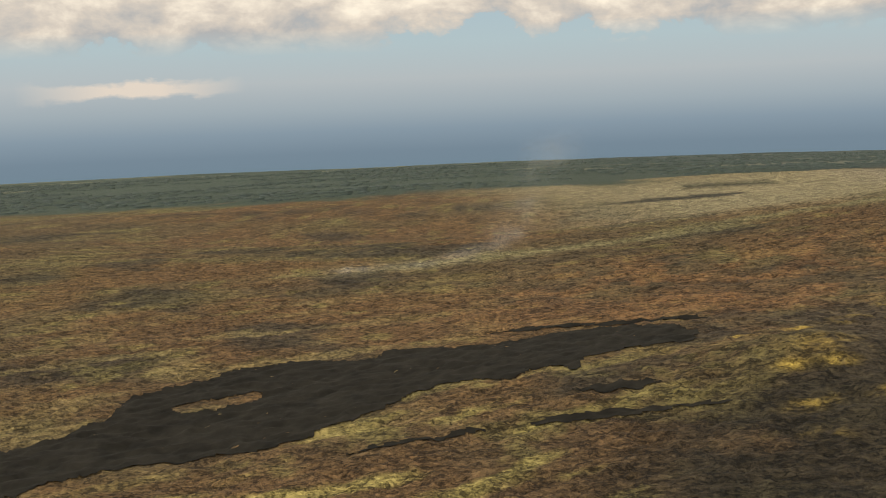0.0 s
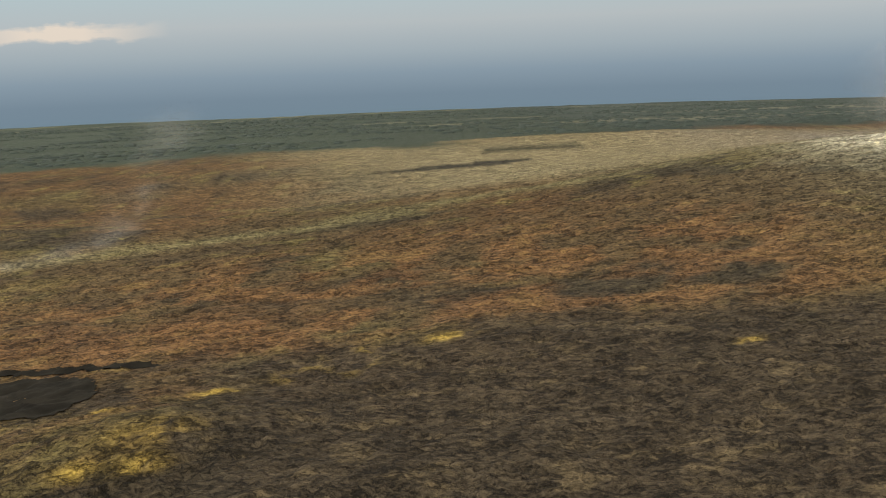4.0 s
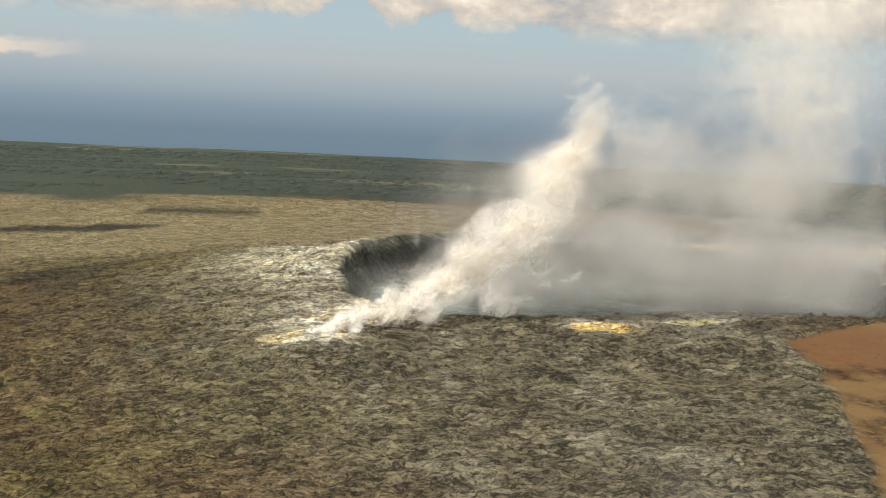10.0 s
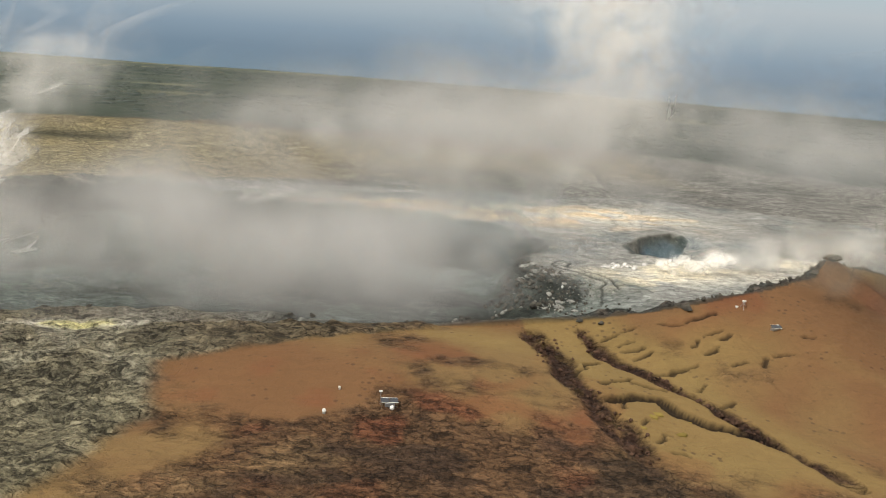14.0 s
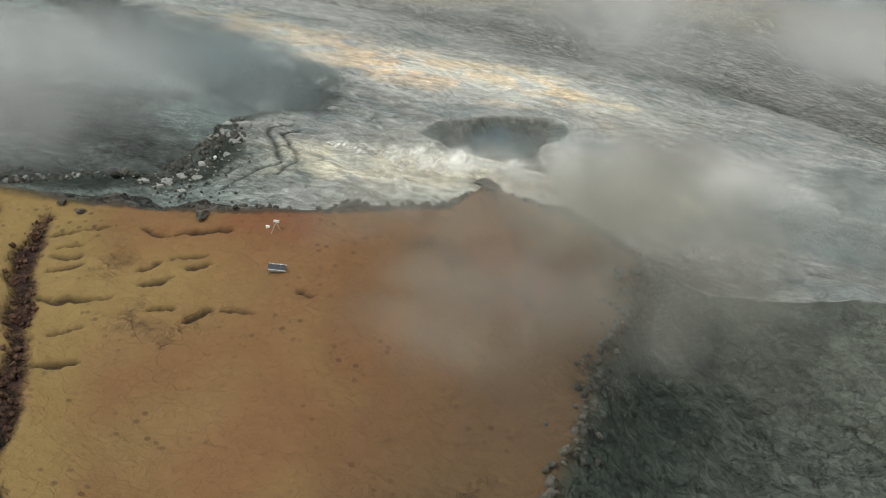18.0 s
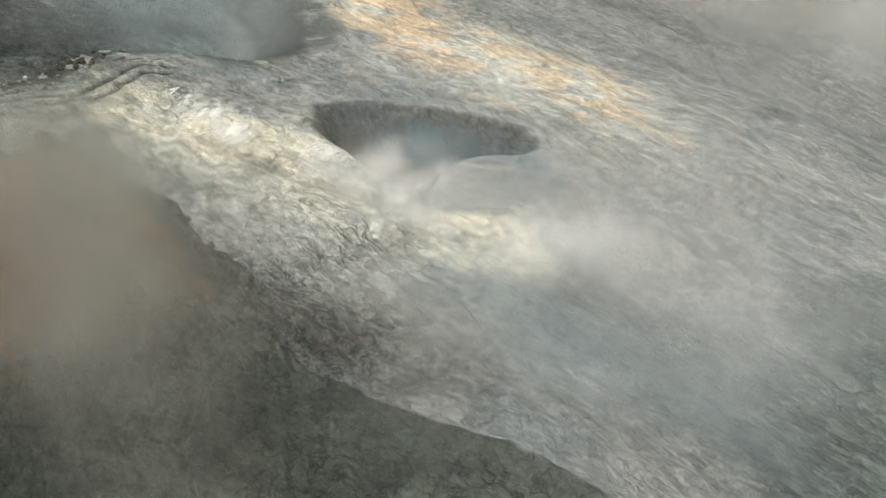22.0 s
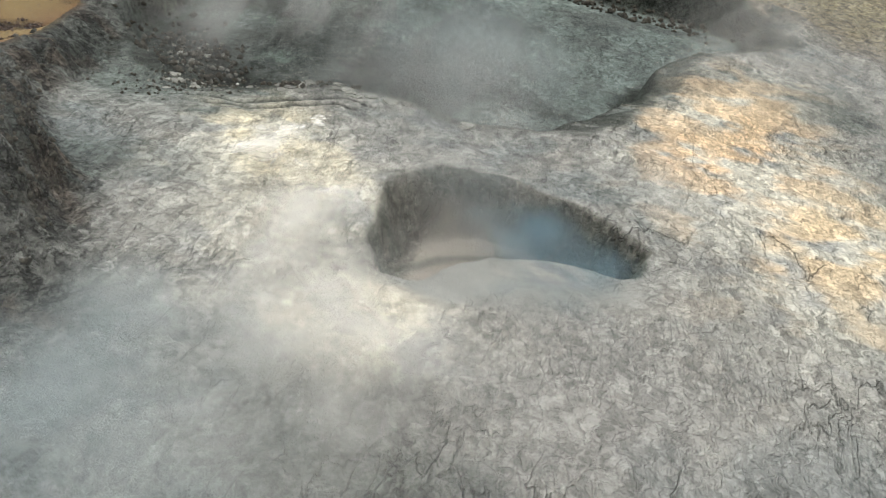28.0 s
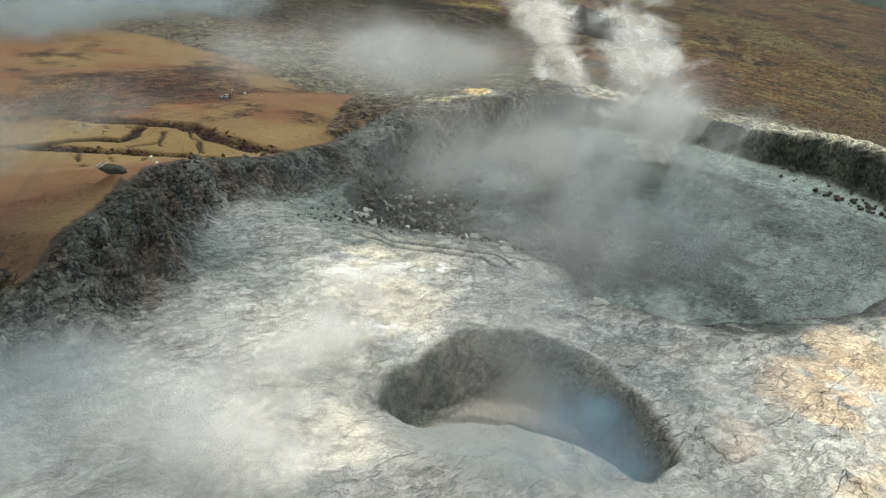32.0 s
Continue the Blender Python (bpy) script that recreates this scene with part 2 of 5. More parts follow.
def height(x, y):
    r, z = mound(x, y)
    z = z - 0.0345 * np.maximum(r - 900, 0)
    z = z + 5.0 * blob(x, y, -73, 176, 26, 18, 20) + 4.0 * blob(x, y, -38, 152, 40, 16, 30)
    z = z + 6.0 * fbm(x, y, 900, 31, 3) * sstep(700, 1800, r)
    # the swell beside the black flow, the low ground beyond it, the rise under the pale sheets
    z = z + 5.5 * blob(x, y, -98, 182, 72, 62) + 3.5 * blob(x, y, -10, 235, 52, 42) - 1.8 * blob(x, y, 98, 216, 30, 30)
    z = z - 10.0 * blob(x, y, -170, 658, 260, 92, 4) + 10.0 * blob(x, y, 150, 1040, 150, 75)
    z = z - 3.0 * blob(x, y, 256, 317, 44, 15, 3) + 3.5 * blob(x, y, 155, 452, 38, 60) + 3.0 * blob(x, y, 173, 331, 16, 12)
    flat = sstep(130, 75, np.hypot((x - 395) / 1.25, y - 455))
    d, south, at, top = scarp(x, y)
    flat = flat * np.where(south, 0.25, 1)
    z = z * (1 - flat) + flat * (27.0 + 0.8 * fbm(x, y, 30, 8, 3))
    # the low hill with the stations, the sunken strip beside it, the tephra ridge
    z = z + 2.6 * blob(x, y, 325, 338, 42, 20)
    z = z - np.where(south, 0, 1) * (4.2 * blob(x, y, 332, 372, 28, 10, 14) + 3.2 * blob(x, y, 352, 389, 12, 11))
    ridge = top - 0.29 * d + 0.3 * fbm(x, y, 12, 15, 2)
    fade = np.where(south, sstep(66, 96, at), sstep(40, 85, at))
    z = np.where(south, z + (ridge - z) * fade * sstep(-2.5, 2.5, ridge - z + 0.5), z)
    drop = sstep(0, 1, (d + 1.8 * fbm(x, y, 7, 21, 3)) / 11.0)
    rough = (1.5 * ridged(x, y, 5.5, 23) + 0.8 * fbm(x, y, 2.5, 24, 2)) * np.exp(-((d - 5.5) / 4.5) ** 2)
    z = np.where(~south & (d < 22), z + (np.maximum(top, z) - z) * (1 - drop) * fade + rough * fade * sstep(0.5, 3, top - 26.2), z)
    brink = x - 425.5 - 0.06 * (372 - y) + 2.6 * fbm(x, y, 7, 27, 3)
    z = z - np.where(south, 2.6 * sstep(-0.5, 4.5, brink) * sstep(320, 345, y) * sstep(396, 388, y), 0)
    z = z + 1.3 * blob(x, y, 403, 386.5, 2.6, 2.0) * south
    gully, _, g_at = along(x, y, GULLY)
    z = z - 0.4 * np.exp(-(gully / 6.0) ** 2) * sstep(2, 16, g_at)
    # wrinkled lava everywhere but on the ash
    ash = ash_cover(x, y)
    wr = 0.75 * ridged(x, y, 7.0, 5) + 0.40 * ridged(x, y, 3.4, 6, 2)
    z = z + wr * (1 - 0.93 * ash) * (1 - 0.7 * flat)
    # the great pit
    dp = inside(x, y, BIG_PIT) + 3.2 * fbm(x, y, 22, 12, 3)
    slump = blob(x, y, 348, 430, 14, 34, 0)
    talus = blob(x, y, 338, 396, 17, 17)
    wide = 5.5 + 9 * slump + 9 * talus
    k = sstep(0, 1, dp / wide)
    k = k + slump * (np.floor(k * 4) / 4 - k) * 0.55
    floor_z = 16.0 + 1.3 * fbm(x, y, 40, 13, 3) + 0.3 * ridged(x, y, 6, 14)
    z = z + (floor_z - z) * k
    z = z + (0.55 * fbm(x, y, 7.0, 16, 3) + 0.12 * fbm(x, y, 3.0, 17, 2)) * k * (1 - k) * 3.0 + 3.2 * talus * sstep(0, 6, dp) * (0.4 + 0.6 * fbm(x, y, 6, 18, 3))
    lip = np.exp(-((dp + 5) / 9.0) ** 2) * sstep(280, 200, x) * sstep(400, 440, y)
    z = z + 4.2 * lip - 1.6 * sstep(-7, 0, dp) * sstep(352, 342, x) * sstep(446, 453, y) * (1 - k)
    z = z + 2.2 * np.clip(blob(x, y, 316, 380, 34, 10, 28), 0, 1) * sstep(0, 6, dp) * (0.6 + 0.8 * fbm(x, y, 7, 26, 3))
    # the small pit: steep walls, a sandy floor, and a shelf along its front
    ds, e, far_side = small_pit(x, y)
    z = z - 7.6 * sstep(0, 1, ds / (3.6 + 13.0 * far_side)) * sstep(-0.2, 2.6, e)
    z = z - 2.9 * sstep(15, 0, -e) * sstep(-5, 5, ds) * sstep(2.6, -0.2, e)
    z = z + 0.3 * fbm(x, y, 5, 20, 2) * sstep(0, 3, ds) * sstep(7, 3, ds)
    # cracks in the terrace beside the great pit, and in the ridge
    z = z - 0.45 * rim_cracks(x, y, dp)
    z = z - 0.8 * tuff_cracks(x, y)
    z = z + strips(x, y)[0] * (0.9 * fbm(x, y, 2.2, 195, 2) - 0.7)
    return z


SHELF_EDGE = [(408, 434), (403.7, 438.9), (402.6, 442.1), (398.4, 444.9), (393.7, 449.8), (391.3, 455.9), (390.9, 460.5), (392.5, 465.6), (396, 472)]


def small_pit(x, y):
    """Distance inside the small pit, distance behind the edge of its front shelf, and where its wall is a gentle slope of sand."""
    ds = inside(x, y, SMALL_PIT) + 1.0 * fbm(x, y, 9, 19, 3)
    e, side, _ = along(x, y, SHELF_EDGE)
    return ds, e * side + 0.35 * fbm(x, y, 4, 22, 2), blob(x, y, 370, 441, 9, 12)


def rim_cracks(x, y, dp):
    crack = np.zeros(np.shape(x))
    for n, off in enumerate((1.5, 4.5, 9.0)):
        wind = 3.4 * fbm(x, y, 14, 60 + n, 4, 0.6)
        crack = crack + np.exp(-((dp + off + wind) / 0.42) ** 2) * blob(x, y, 358, 420, 16, 30) * sstep(-0.02, 0.14, fbm(x, y, 11, 70 + n, 3))
    return np.clip(1.5 * crack, 0, 1)


DEEP_CRACK = [(351.5, 333), (355, 335), (359.5, 336.5), (362, 332.5), (366, 329.5), (371, 328), (375, 326)]
RIDGE_CRACKS = [[(354.0, 360.2), (359.6, 363.3)], [(364.5, 363.9), (368.8, 363.9), (371.2, 365.4), (375.0, 367.3)], [(356.3, 357.6), (359.0, 359.1)], [(357.4, 355.8), (360.3, 357.0)], [(359.1, 353.7), (361.8, 355.2)],
                [(369.4, 357.4), (370.7, 359.0)], [(372.4, 360.1), (374.9, 361.8)], [(374.6, 358.8), (376.3, 360.4)], [(362.1, 348.3), (365.1, 350.2), (368.9, 352.1)], [(375.9, 351.4), (378.0, 352.4)],
                [(380.9, 351.5), (382.0, 353.9)], [(383.5, 354.5), (386.7, 355.5)], [(367.2, 343.4), (369.3, 346.6)], [(370.3, 337.6), (372.9, 340.8)], [(389.7, 360.2), (392.3, 360.0)],
                [(371.1, 355.2), (373.8, 357.0)]]
MORE_CRACKS = [[(346.5, 341.2), (349.7, 347.9), (351.4, 351.6)], [(350.8, 338.7), (356.2, 344.3)], [(356.1, 342.5), (361.4, 341.0)], [(353.2, 330.7), (353.9, 335.7), (357.0, 337.2)], [(355.1, 325.6), (356.5, 328.4)],
               [(357.3, 321.2), (358.0, 323.9), (359.3, 324.2)], [(352.9, 318.1), (355.6, 319.2)], [(360.7, 318.3), (358.6, 318.7)]]
STRIP_LEFT = [(341, 360), (342.8, 354.8), (346, 338.5), (350.3, 325), (354, 316), (357, 308)]
STRIP_RIGHT = [(350, 363), (352.5, 356), (359.5, 348), (365.5, 340.5), (371, 332.5), (376, 326), (384, 315)]


def tuff_cracks(x, y):
    """Winding open cracks in the yellow crust and across the ridge."""
    out, box_in = np.zeros(np.shape(x)), (x > 335) & (x < 402) & (y > 300) & (y < 375)
    u, v = x[box_in], y[box_in]
    wx, wy = u + 1.1 * fbm(u, v, 4, 181, 4, 0.6), v + 1.1 * fbm(u, v, 4, 182, 4, 0.6)
    c = 1.5 * sstep(1.5, 0.9, along(wx, wy, DEEP_CRACK)[0])
    for n, line in enumerate(RIDGE_CRACKS + MORE_CRACKS):
        c = np.maximum(c, sstep(0.48, 0.20, along(wx, wy, line)[0] + 0.22 * fbm(u, v, 3, 186, 2)) * 0.75)
    out[box_in] = c
    return out


def strips(x, y):
    """The two strips of dark rubble beside the yellow crust, and the crust between them."""
    near = (x > 320) & (x < 402) & (y > 296) & (y < 380)
    rub, mid = np.zeros(np.shape(x)), np.zeros(np.shape(x))
    u, v = x[near], y[near]
    w = 1.6 * fbm(u, v, 6, 183, 3)
    dl, sl, _ = along(u, v, STRIP_LEFT)
    dr, sr, _ = along(u, v, STRIP_RIGHT)
    rub[near] = np.maximum(sstep(3.4, 1.6, dl + w), sstep(1.9, 0.5, dr + 0.9 * w)) * sstep(306, 322, v)
    mid[near] = sstep(-1, 1.5, dl * sl) * sstep(12, 4, dr * np.where(sr > 0, 1, 0)) * sstep(306, 318, v)
    return rub, mid


def ash_cover(x, y):
    """Where smooth orange cinder and ash lie on the lava: 0..1."""
    n = 9 * fbm(x, y, 30, 90, 4) + 3 * fbm(x, y, 5, 91, 3)
    edge = x - np.interp(y, [230, 290, 318, 334, 346, 358], [258, 274, 282, 280, 304, 322])
    a = sstep(-1.5, 1.5, edge + 0.35 * n)
    d, south, _, _ = scarp(x, y)
    a = a * np.where(south, 1.0, sstep(2.5, 0.0, d)) * sstep(190, 230, y + 0.5 * n)
    return np.where(y > 470, 0, a) * sstep(1.5, -2.0, x - 425.5 - 0.06 * (372 - y) + 0.45 * n)


def mixc(c, colour, w):
    return c * (1 - w[..., None]) + np.array(colour) * w[..., None]


def tint(x, y, z):
    """Base colours of the ground and how much of it is broken into plates."""
    n1, n2, n3 = fbm(x, y, 60, 100, 4), fbm(x, y, 16, 101, 4), fbm(x, y, 220, 102, 3)
    n4 = fbm(x, y, 5, 103, 3)
    one = np.ones(np.shape(x))
    c = mixc(np.zeros((*np.shape(x), 3)), (0.150, 0.105, 0.058), one)
    c = mixc(c, (0.185, 0.150, 0.070), sstep(-0.1, 0.5, n1))                                    # olive brown
    c = mixc(c, (0.178, 0.104, 0.052), sstep(0.0, 0.35, fbm(x, y, 90, 104, 4) + 0.15) * 0.85)      # rust
    c = mixc(c, (0.060, 0.052, 0.040), sstep(0.12, 0.42, fbm(x, y, 45, 105, 4)) * 0.75)            # bare dark lava
    c = mixc(c, (0.240, 0.200, 0.080), sstep(0.25, 0.6, n2 + 0.3 * n4) * 0.7)                      # yellowed
    c = c * 0.9
    # mossy foreground of the first flow
    u, v = 0.9 * x + 0.43 * y, -0.43 * x + 0.9 * y
    moss = sstep(-0.05, 0.3, fbm(u * 0.35, v, 9, 124, 4))
    c = mixc(c, (0.370, 0.300, 0.110), np.clip(1.5 * blob(x, y, -148, 128, 66, 46, 30), 0, 1) * moss * 0.9)
    c = mixc(c, (0.300, 0.235, 0.110), np.clip(blob(x, y, -240, 240, 90, 90), 0, 1) * moss * 0.6)
    c = mixc(c, (0.034, 0.029, 0.021), np.clip(2.0 * blob(x, y, -55, 118, 70, 50, 25), 0, 1) * sstep(-0.75, -0.05, n1 + 0.6 * n2) * 0.92)
    c = mixc(c, (0.46, 0.31, 0.075), blob(x, y, -70, 173, 9, 6, 20) * sstep(0.0, 0.4, n4 + n2) * 0.8)
    c = mixc(c, (0.075, 0.060, 0.044), blob(x, y, 25, 175, 75, 42, 10) * sstep(-0.5, 0.2, n1 + 0.2) * 0.9)
    rust = sstep(228, 262, y + 10 * n1) * sstep(420, 330, y) * sstep(-230, -90, x) * sstep(130, 60, x)
    c = mixc(c, (0.250, 0.132, 0.062), rust * sstep(-0.25, 0.25, n2 + 0.3 * n1) * 0.7)
    bare = sstep(-78, -42, x + 14 * n2 + 0.25 * (y - 170)) * sstep(258, 232, y + 14 * n1 + 8 * n2) * sstep(190, 120, x) * sstep(40, 100, y)
    c = mixc(c, (0.074, 0.057, 0.041), bare * 0.92)
    c = mixc(c, (0.140, 0.106, 0.066), bare * sstep(0.25, 0.5, fbm(x, y * 1.6, 7, 123, 3)) * 0.8)
    for cx, cy, r in ((-45, 220, 8), (-52, 216, 5), (-82, 161, 4), (-71, 162, 4), (-64, 145, 4.5), (-83, 141, 4.5), (-86, 123, 4.5), (-89, 193, 3.5), (-68, 206, 4.5), (-42, 229, 5), (92, 218, 4), (46, 217, 3), (-20, 235, 5)):
        c = mixc(c, (0.50, 0.35, 0.090), blob(x, y, cx, cy, r, r * 0.6, 20) * sstep(-0.1, 0.3, n4 + n2 + 0.1) * 0.9)
    # olive-grey lava near the crater
    grey = blob(x, y, 235, 300, 70, 85) + blob(x, y, 205, 345, 60, 40) + blob(x, y, 170, 420, 60, 70) * 0.7
    c = mixc(c, (0.222, 0.204, 0.142), np.clip(grey * 1.3, 0, 1) * (0.75 + 0.25 * n2))
    c = mixc(c, (0.085, 0.080, 0.060), np.clip(grey, 0, 1) * sstep(0.1, 0.5, n4 + 0.5 * n2) * 0.4)
    c = mixc(c, (0.310, 0.290, 0.215), np.clip(grey, 0, 1) * sstep(0.10, 0.03, np.abs(fbm(x, y * 0.6, 24, 106, 4))) * sstep(-0.1, 0.3, fbm(x, y, 20, 122, 3)) * 0.7)
    # pale sheets on the far flank
    pale = sstep(480, 570, y) * sstep(-160, 60, x + 0.25 * (y - 560)) * sstep(1180, 960, y + 60 * n1)
    c = mixc(c, (0.375, 0.318, 0.205), pale * 0.9)
    ne = sstep(200, 300, x + 40 * n1 - 0.12 * (y - 500)) * sstep(455, 500, y + 15 * n1) * sstep(1100, 850, y)
    ne = np.maximum(ne, sstep(470, 520, x) * sstep(400, 440, y) * sstep(900, 700, x))
    c = mixc(c, (0.300, 0.295, 0.275), ne * 0.92)
    c = mixc(c, (0.150, 0.158, 0.140), ne * sstep(0.1, 0.5, fbm(x, y, 50, 116, 4)) * 0.7)
    streak = np.exp(-((y - (470 + 0.25 * (x + 40)) - 25 * n1) / 16) ** 2) * sstep(-330, -120, x) * sstep(180, 60, x)
    c = mixc(c, (0.250, 0.220, 0.120), streak * 0.8)
    dark = np.exp(-((y - (425 + 0.22 * (x + 40)) - 16 * n1) / 12) ** 2) * sstep(-300, -150, x) * sstep(130, 30, x) * sstep(-0.2, 0.3, fbm(x, y, 120, 107, 3))
    c = mixc(c, (0.045, 0.040, 0.033), dark * 0.9)
    patch = np.maximum(blob(x, y, -15, 795, 60, 22, 12), blob(x, y, 20, 835, 40, 10, 20)) + 0.25 * n2
    c = mixc(c, (0.040, 0.038, 0.034), sstep(0.35, 0.5, patch) * 0.9)
    patch = blob(x, y, 60, 965, 60, 26, 10) + 0.3 * fbm(x, y, 40, 108, 3)
    c = mixc(c, (0.045, 0.050, 0.036), sstep(0.42, 0.6, patch) * 0.85)
    # forest on the far plain, in bands
    wood = sstep(-25, 25, y - np.interp(x, [-2000, -500, -380, -270, -80, 60, 140, 400, 900], [1050, 950, 900, 1010, 1030, 1100, 1170, 1190, 940]) + 60 * n1)
    wood = np.maximum(wood, sstep(1500, 1700, np.hypot(x - 290, y - 420)))
    c = mixc(c, (0.024, 0.036, 0.030), wood * 0.97)
    c = mixc(c, (0.038, 0.050, 0.043), wood * sstep(0.0, 0.4, fbm(x, y * 2.6, 420, 109, 4)) * 0.7)
    glade = sstep(0.30, 0.40, fbm(x, y * 5, 700, 110, 4)) * sstep(1250, 1500, y)
    c = mixc(c, (0.115, 0.115, 0.080), wood * glade * 0.8)
    # the pale terrace and the flank north of it
    terr = sstep(150, 105, np.hypot((x - 385) / 1.35, (y - 470) / 1.05) + 16 * n2)
    d, south, at, top = scarp(x, y)
    terr = terr * np.where(south, 0.0, 1.0)
    c = mixc(c, (0.445, 0.440, 0.415), terr)
    c = mixc(c, (0.290, 0.325, 0.330), terr * sstep(0.0, 0.5, n2 + 0.4 * n4) * 0.75)
    c = mixc(c, (0.135, 0.165, 0.155), terr * sstep(0.1, 0.5, fbm(x, y, 34, 111, 4) + 0.35 * blob(x, y, 466, 452, 34, 34)) * 0.8)
    c = mixc(c, (0.090, 0.125, 0.115), terr * sstep(0.25, 0.5, blob(x, y, 458, 474, 15, 15) + 0.35 * n2 + 0.2 * n4) * 0.85)
    c = mixc(c, (0.46, 0.44, 0.415), terr * blob(x, y, 425, 462, 26, 30) * 0.6)
    c = mixc(c, (0.200, 0.240, 0.220), terr * np.clip(1.4 * blob(x, y, 345, 384, 24, 15, 20), 0, 1) * 0.85)
    # sulphur and salts, with the brightness of sunlit spots put into their colour
    sunlit_salt = np.zeros(np.shape(x))
    for cx, cy, rx, ry, turn, col, w in ((345, 487, 38, 15, 8, (0.90, 0.64, 0.40), 0.9), (318, 488, 26, 10, -20, (0.84, 0.64, 0.42), 0.7), (374, 498, 24, 12, -10, (0.84, 0.66, 0.44), 0.8),
                                         (377, 416, 15, 10, 20, (0.82, 0.73, 0.54), 0.85), (388, 427, 12, 8, 40, (0.86, 0.78, 0.60), 1.0), (404, 421, 16, 8, 10, (0.66, 0.60, 0.51), 0.45),
                                         (417, 437, 9, 10, 0, (0.80, 0.73, 0.58), 0.9), (240, 344, 5, 3.2, 0, (0.90, 0.62, 0.18), 1.6), (262, 348, 8, 1.2, 6, (0.50, 0.46, 0.20), 1.0), (173, 334, 6, 5, 0, (0.86, 0.66, 0.34), 1.5),
                                         (180, 360, 14, 12, 60, (0.60, 0.50, 0.34), 1.0), (174, 440, 26, 50, 10, (0.52, 0.48, 0.37), 0.75), (232, 372, 3, 2, 0, (0.70, 0.55, 0.30), 0.8)):
        reach = np.clip(blob(x, y, cx, cy, rx * 1.15, ry * 1.15, turn) * 1.5 * w, 0, 1)
        sunlit_salt = np.maximum(sunlit_salt, reach)
        c = mixc(c, (0.74, 0.70, 0.60), reach * sstep(-0.45, 0.15, n4 + 0.6 * n2 + 0.1) * 0.9)
        c = mixc(c, col, reach * sstep(0.05, 0.40, fbm(x, y, 8, 118, 4) + 0.35 * reach) * 0.9)
    # orange ash of the ridge and the hill
    ash = ash_cover(x, y)
    oc = mixc(np.zeros((*np.shape(x), 3)), (0.215, 0.116, 0.050), one)
    oc = mixc(oc, (0.250, 0.165, 0.066), sstep(-0.15, 0.35, fbm(x, y, 26, 112, 4)) * 0.9)
    oc = mixc(oc, (0.205, 0.078, 0.036), sstep(0.15, 0.45, fbm(x, y, 18, 113, 4)) * 0.75)
    rub, mid = strips(x, y)
    oc = mixc(oc, (0.290, 0.205, 0.074), np.clip(mid * 0.9 + blob(x, y, 336, 354, 22, 7) + 0.9 * blob(x, y, 374, 357, 12, 9), 0, 1) * 0.85)
    hill = sstep(0.0, 0.30, 0.85 * blob(x, y, 322, 302, 40, 20, 10) + 0.45 * n2 + 0.30 * n4 - 0.12) * (1 - mid)
    oc = mixc(oc, (0.125, 0.074, 0.038), hill * 0.75)
    oc = mixc(oc, (0.042, 0.030, 0.022), hill * sstep(0.05, 0.35, fbm(x * 0.5, y, 7, 126, 4)) * 0.6)
    oc = mixc(oc, (0.260, 0.170, 0.080), hill * sstep(0.12, 0.4, fbm(x * 0.5, y, 9, 127, 4)) * 0.6)
    oc = mixc(oc, (0.230, 0.065, 0.030), sstep(0.2, 0.5, fbm(x, y, 9, 117, 3)) * blob(x, y, 322, 318, 44, 24) * 0.45)
    oc = mixc(oc, (0.062, 0.034, 0.022), rub * sstep(-0.5, 0.1, n4 + 0.2))
    oc = mixc(oc, (0.085, 0.070, 0.042), sstep(395, 425, x + 6 * n2) * 0.6)
    oc = oc * np.array((0.90, 0.88, 0.92))
    c = c * (1 - ash[..., None]) + oc * ash[..., None]
    # dark broken rock of the scarp; darker slope at its end, darker pit walls
    face = np.where(~south, np.exp(-((d - 4.5) / (6.5 + 3.0 * sstep(385, 415, x))) ** 4), 0) * sstep(45, 80, at) * sstep(0.0, 2.0, top - 25.2) * sstep(456, 430, x)
    east = np.where(south, sstep(-1.5, 2.5, x - 425.5 - 0.06 * (372 - y) + 4 * n2), 0) * sstep(300, 340, y)
    face = np.maximum(face, east)
    c = mixc(c, (0.040, 0.045, 0.037), face * (0.8 + 0.2 * n4))
    c = mixc(c, (0.150, 0.105, 0.080), face * sstep(0.1, 0.5, n4) * 0.5)
    c = mixc(c, (0.105, 0.118, 0.098), east * (0.85 + 0.15 * n4))
    c = mixc(c, (0.040, 0.052, 0.042), east * sstep(0.0, 0.35, fbm(x, y, 14, 125, 4)) * 0.8)
    dp = inside(x, y, BIG_PIT) + 3.2 * fbm(x, y, 22, 12, 3)
    fl = sstep(2, 10, dp)
    c = mixc(c, (0.225, 0.268, 0.252), fl)
    c = mixc(c, (0.125, 0.140, 0.132), fl * sstep(0.0, 0.4, fbm(x, y, 22, 114, 4) + 0.5 * blob(x, y, 318, 412, 26, 20) + 0.12) * 0.85)
    heap = np.clip(1.5 * blob(x, y, 316, 380, 36, 11, 28) + blob(x, y, 340, 396, 15, 14), 0, 1) * fl
    c = mixc(c, (0.060, 0.066, 0.058), heap * sstep(-0.6, -0.1, n4 + 0.25))
    c = mixc(c, (0.075, 0.082, 0.078), fl * sstep(0.15, 0.45, blob(x, y, 300, 424, 34, 15, -15) + 0.35 * n2 + 0.3 * n4 - 0.1) * 0.8)
    bench = sstep(6.5, 1.5, np.abs(dp + 1.5 + 3 * n4)) * sstep(352, 342, x) * sstep(446, 453, y)
    c = mixc(c, (0.055, 0.068, 0.058), bench * sstep(-0.3, 0.1, n4 + 0.15) * 0.85)
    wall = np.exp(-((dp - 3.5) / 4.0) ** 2)
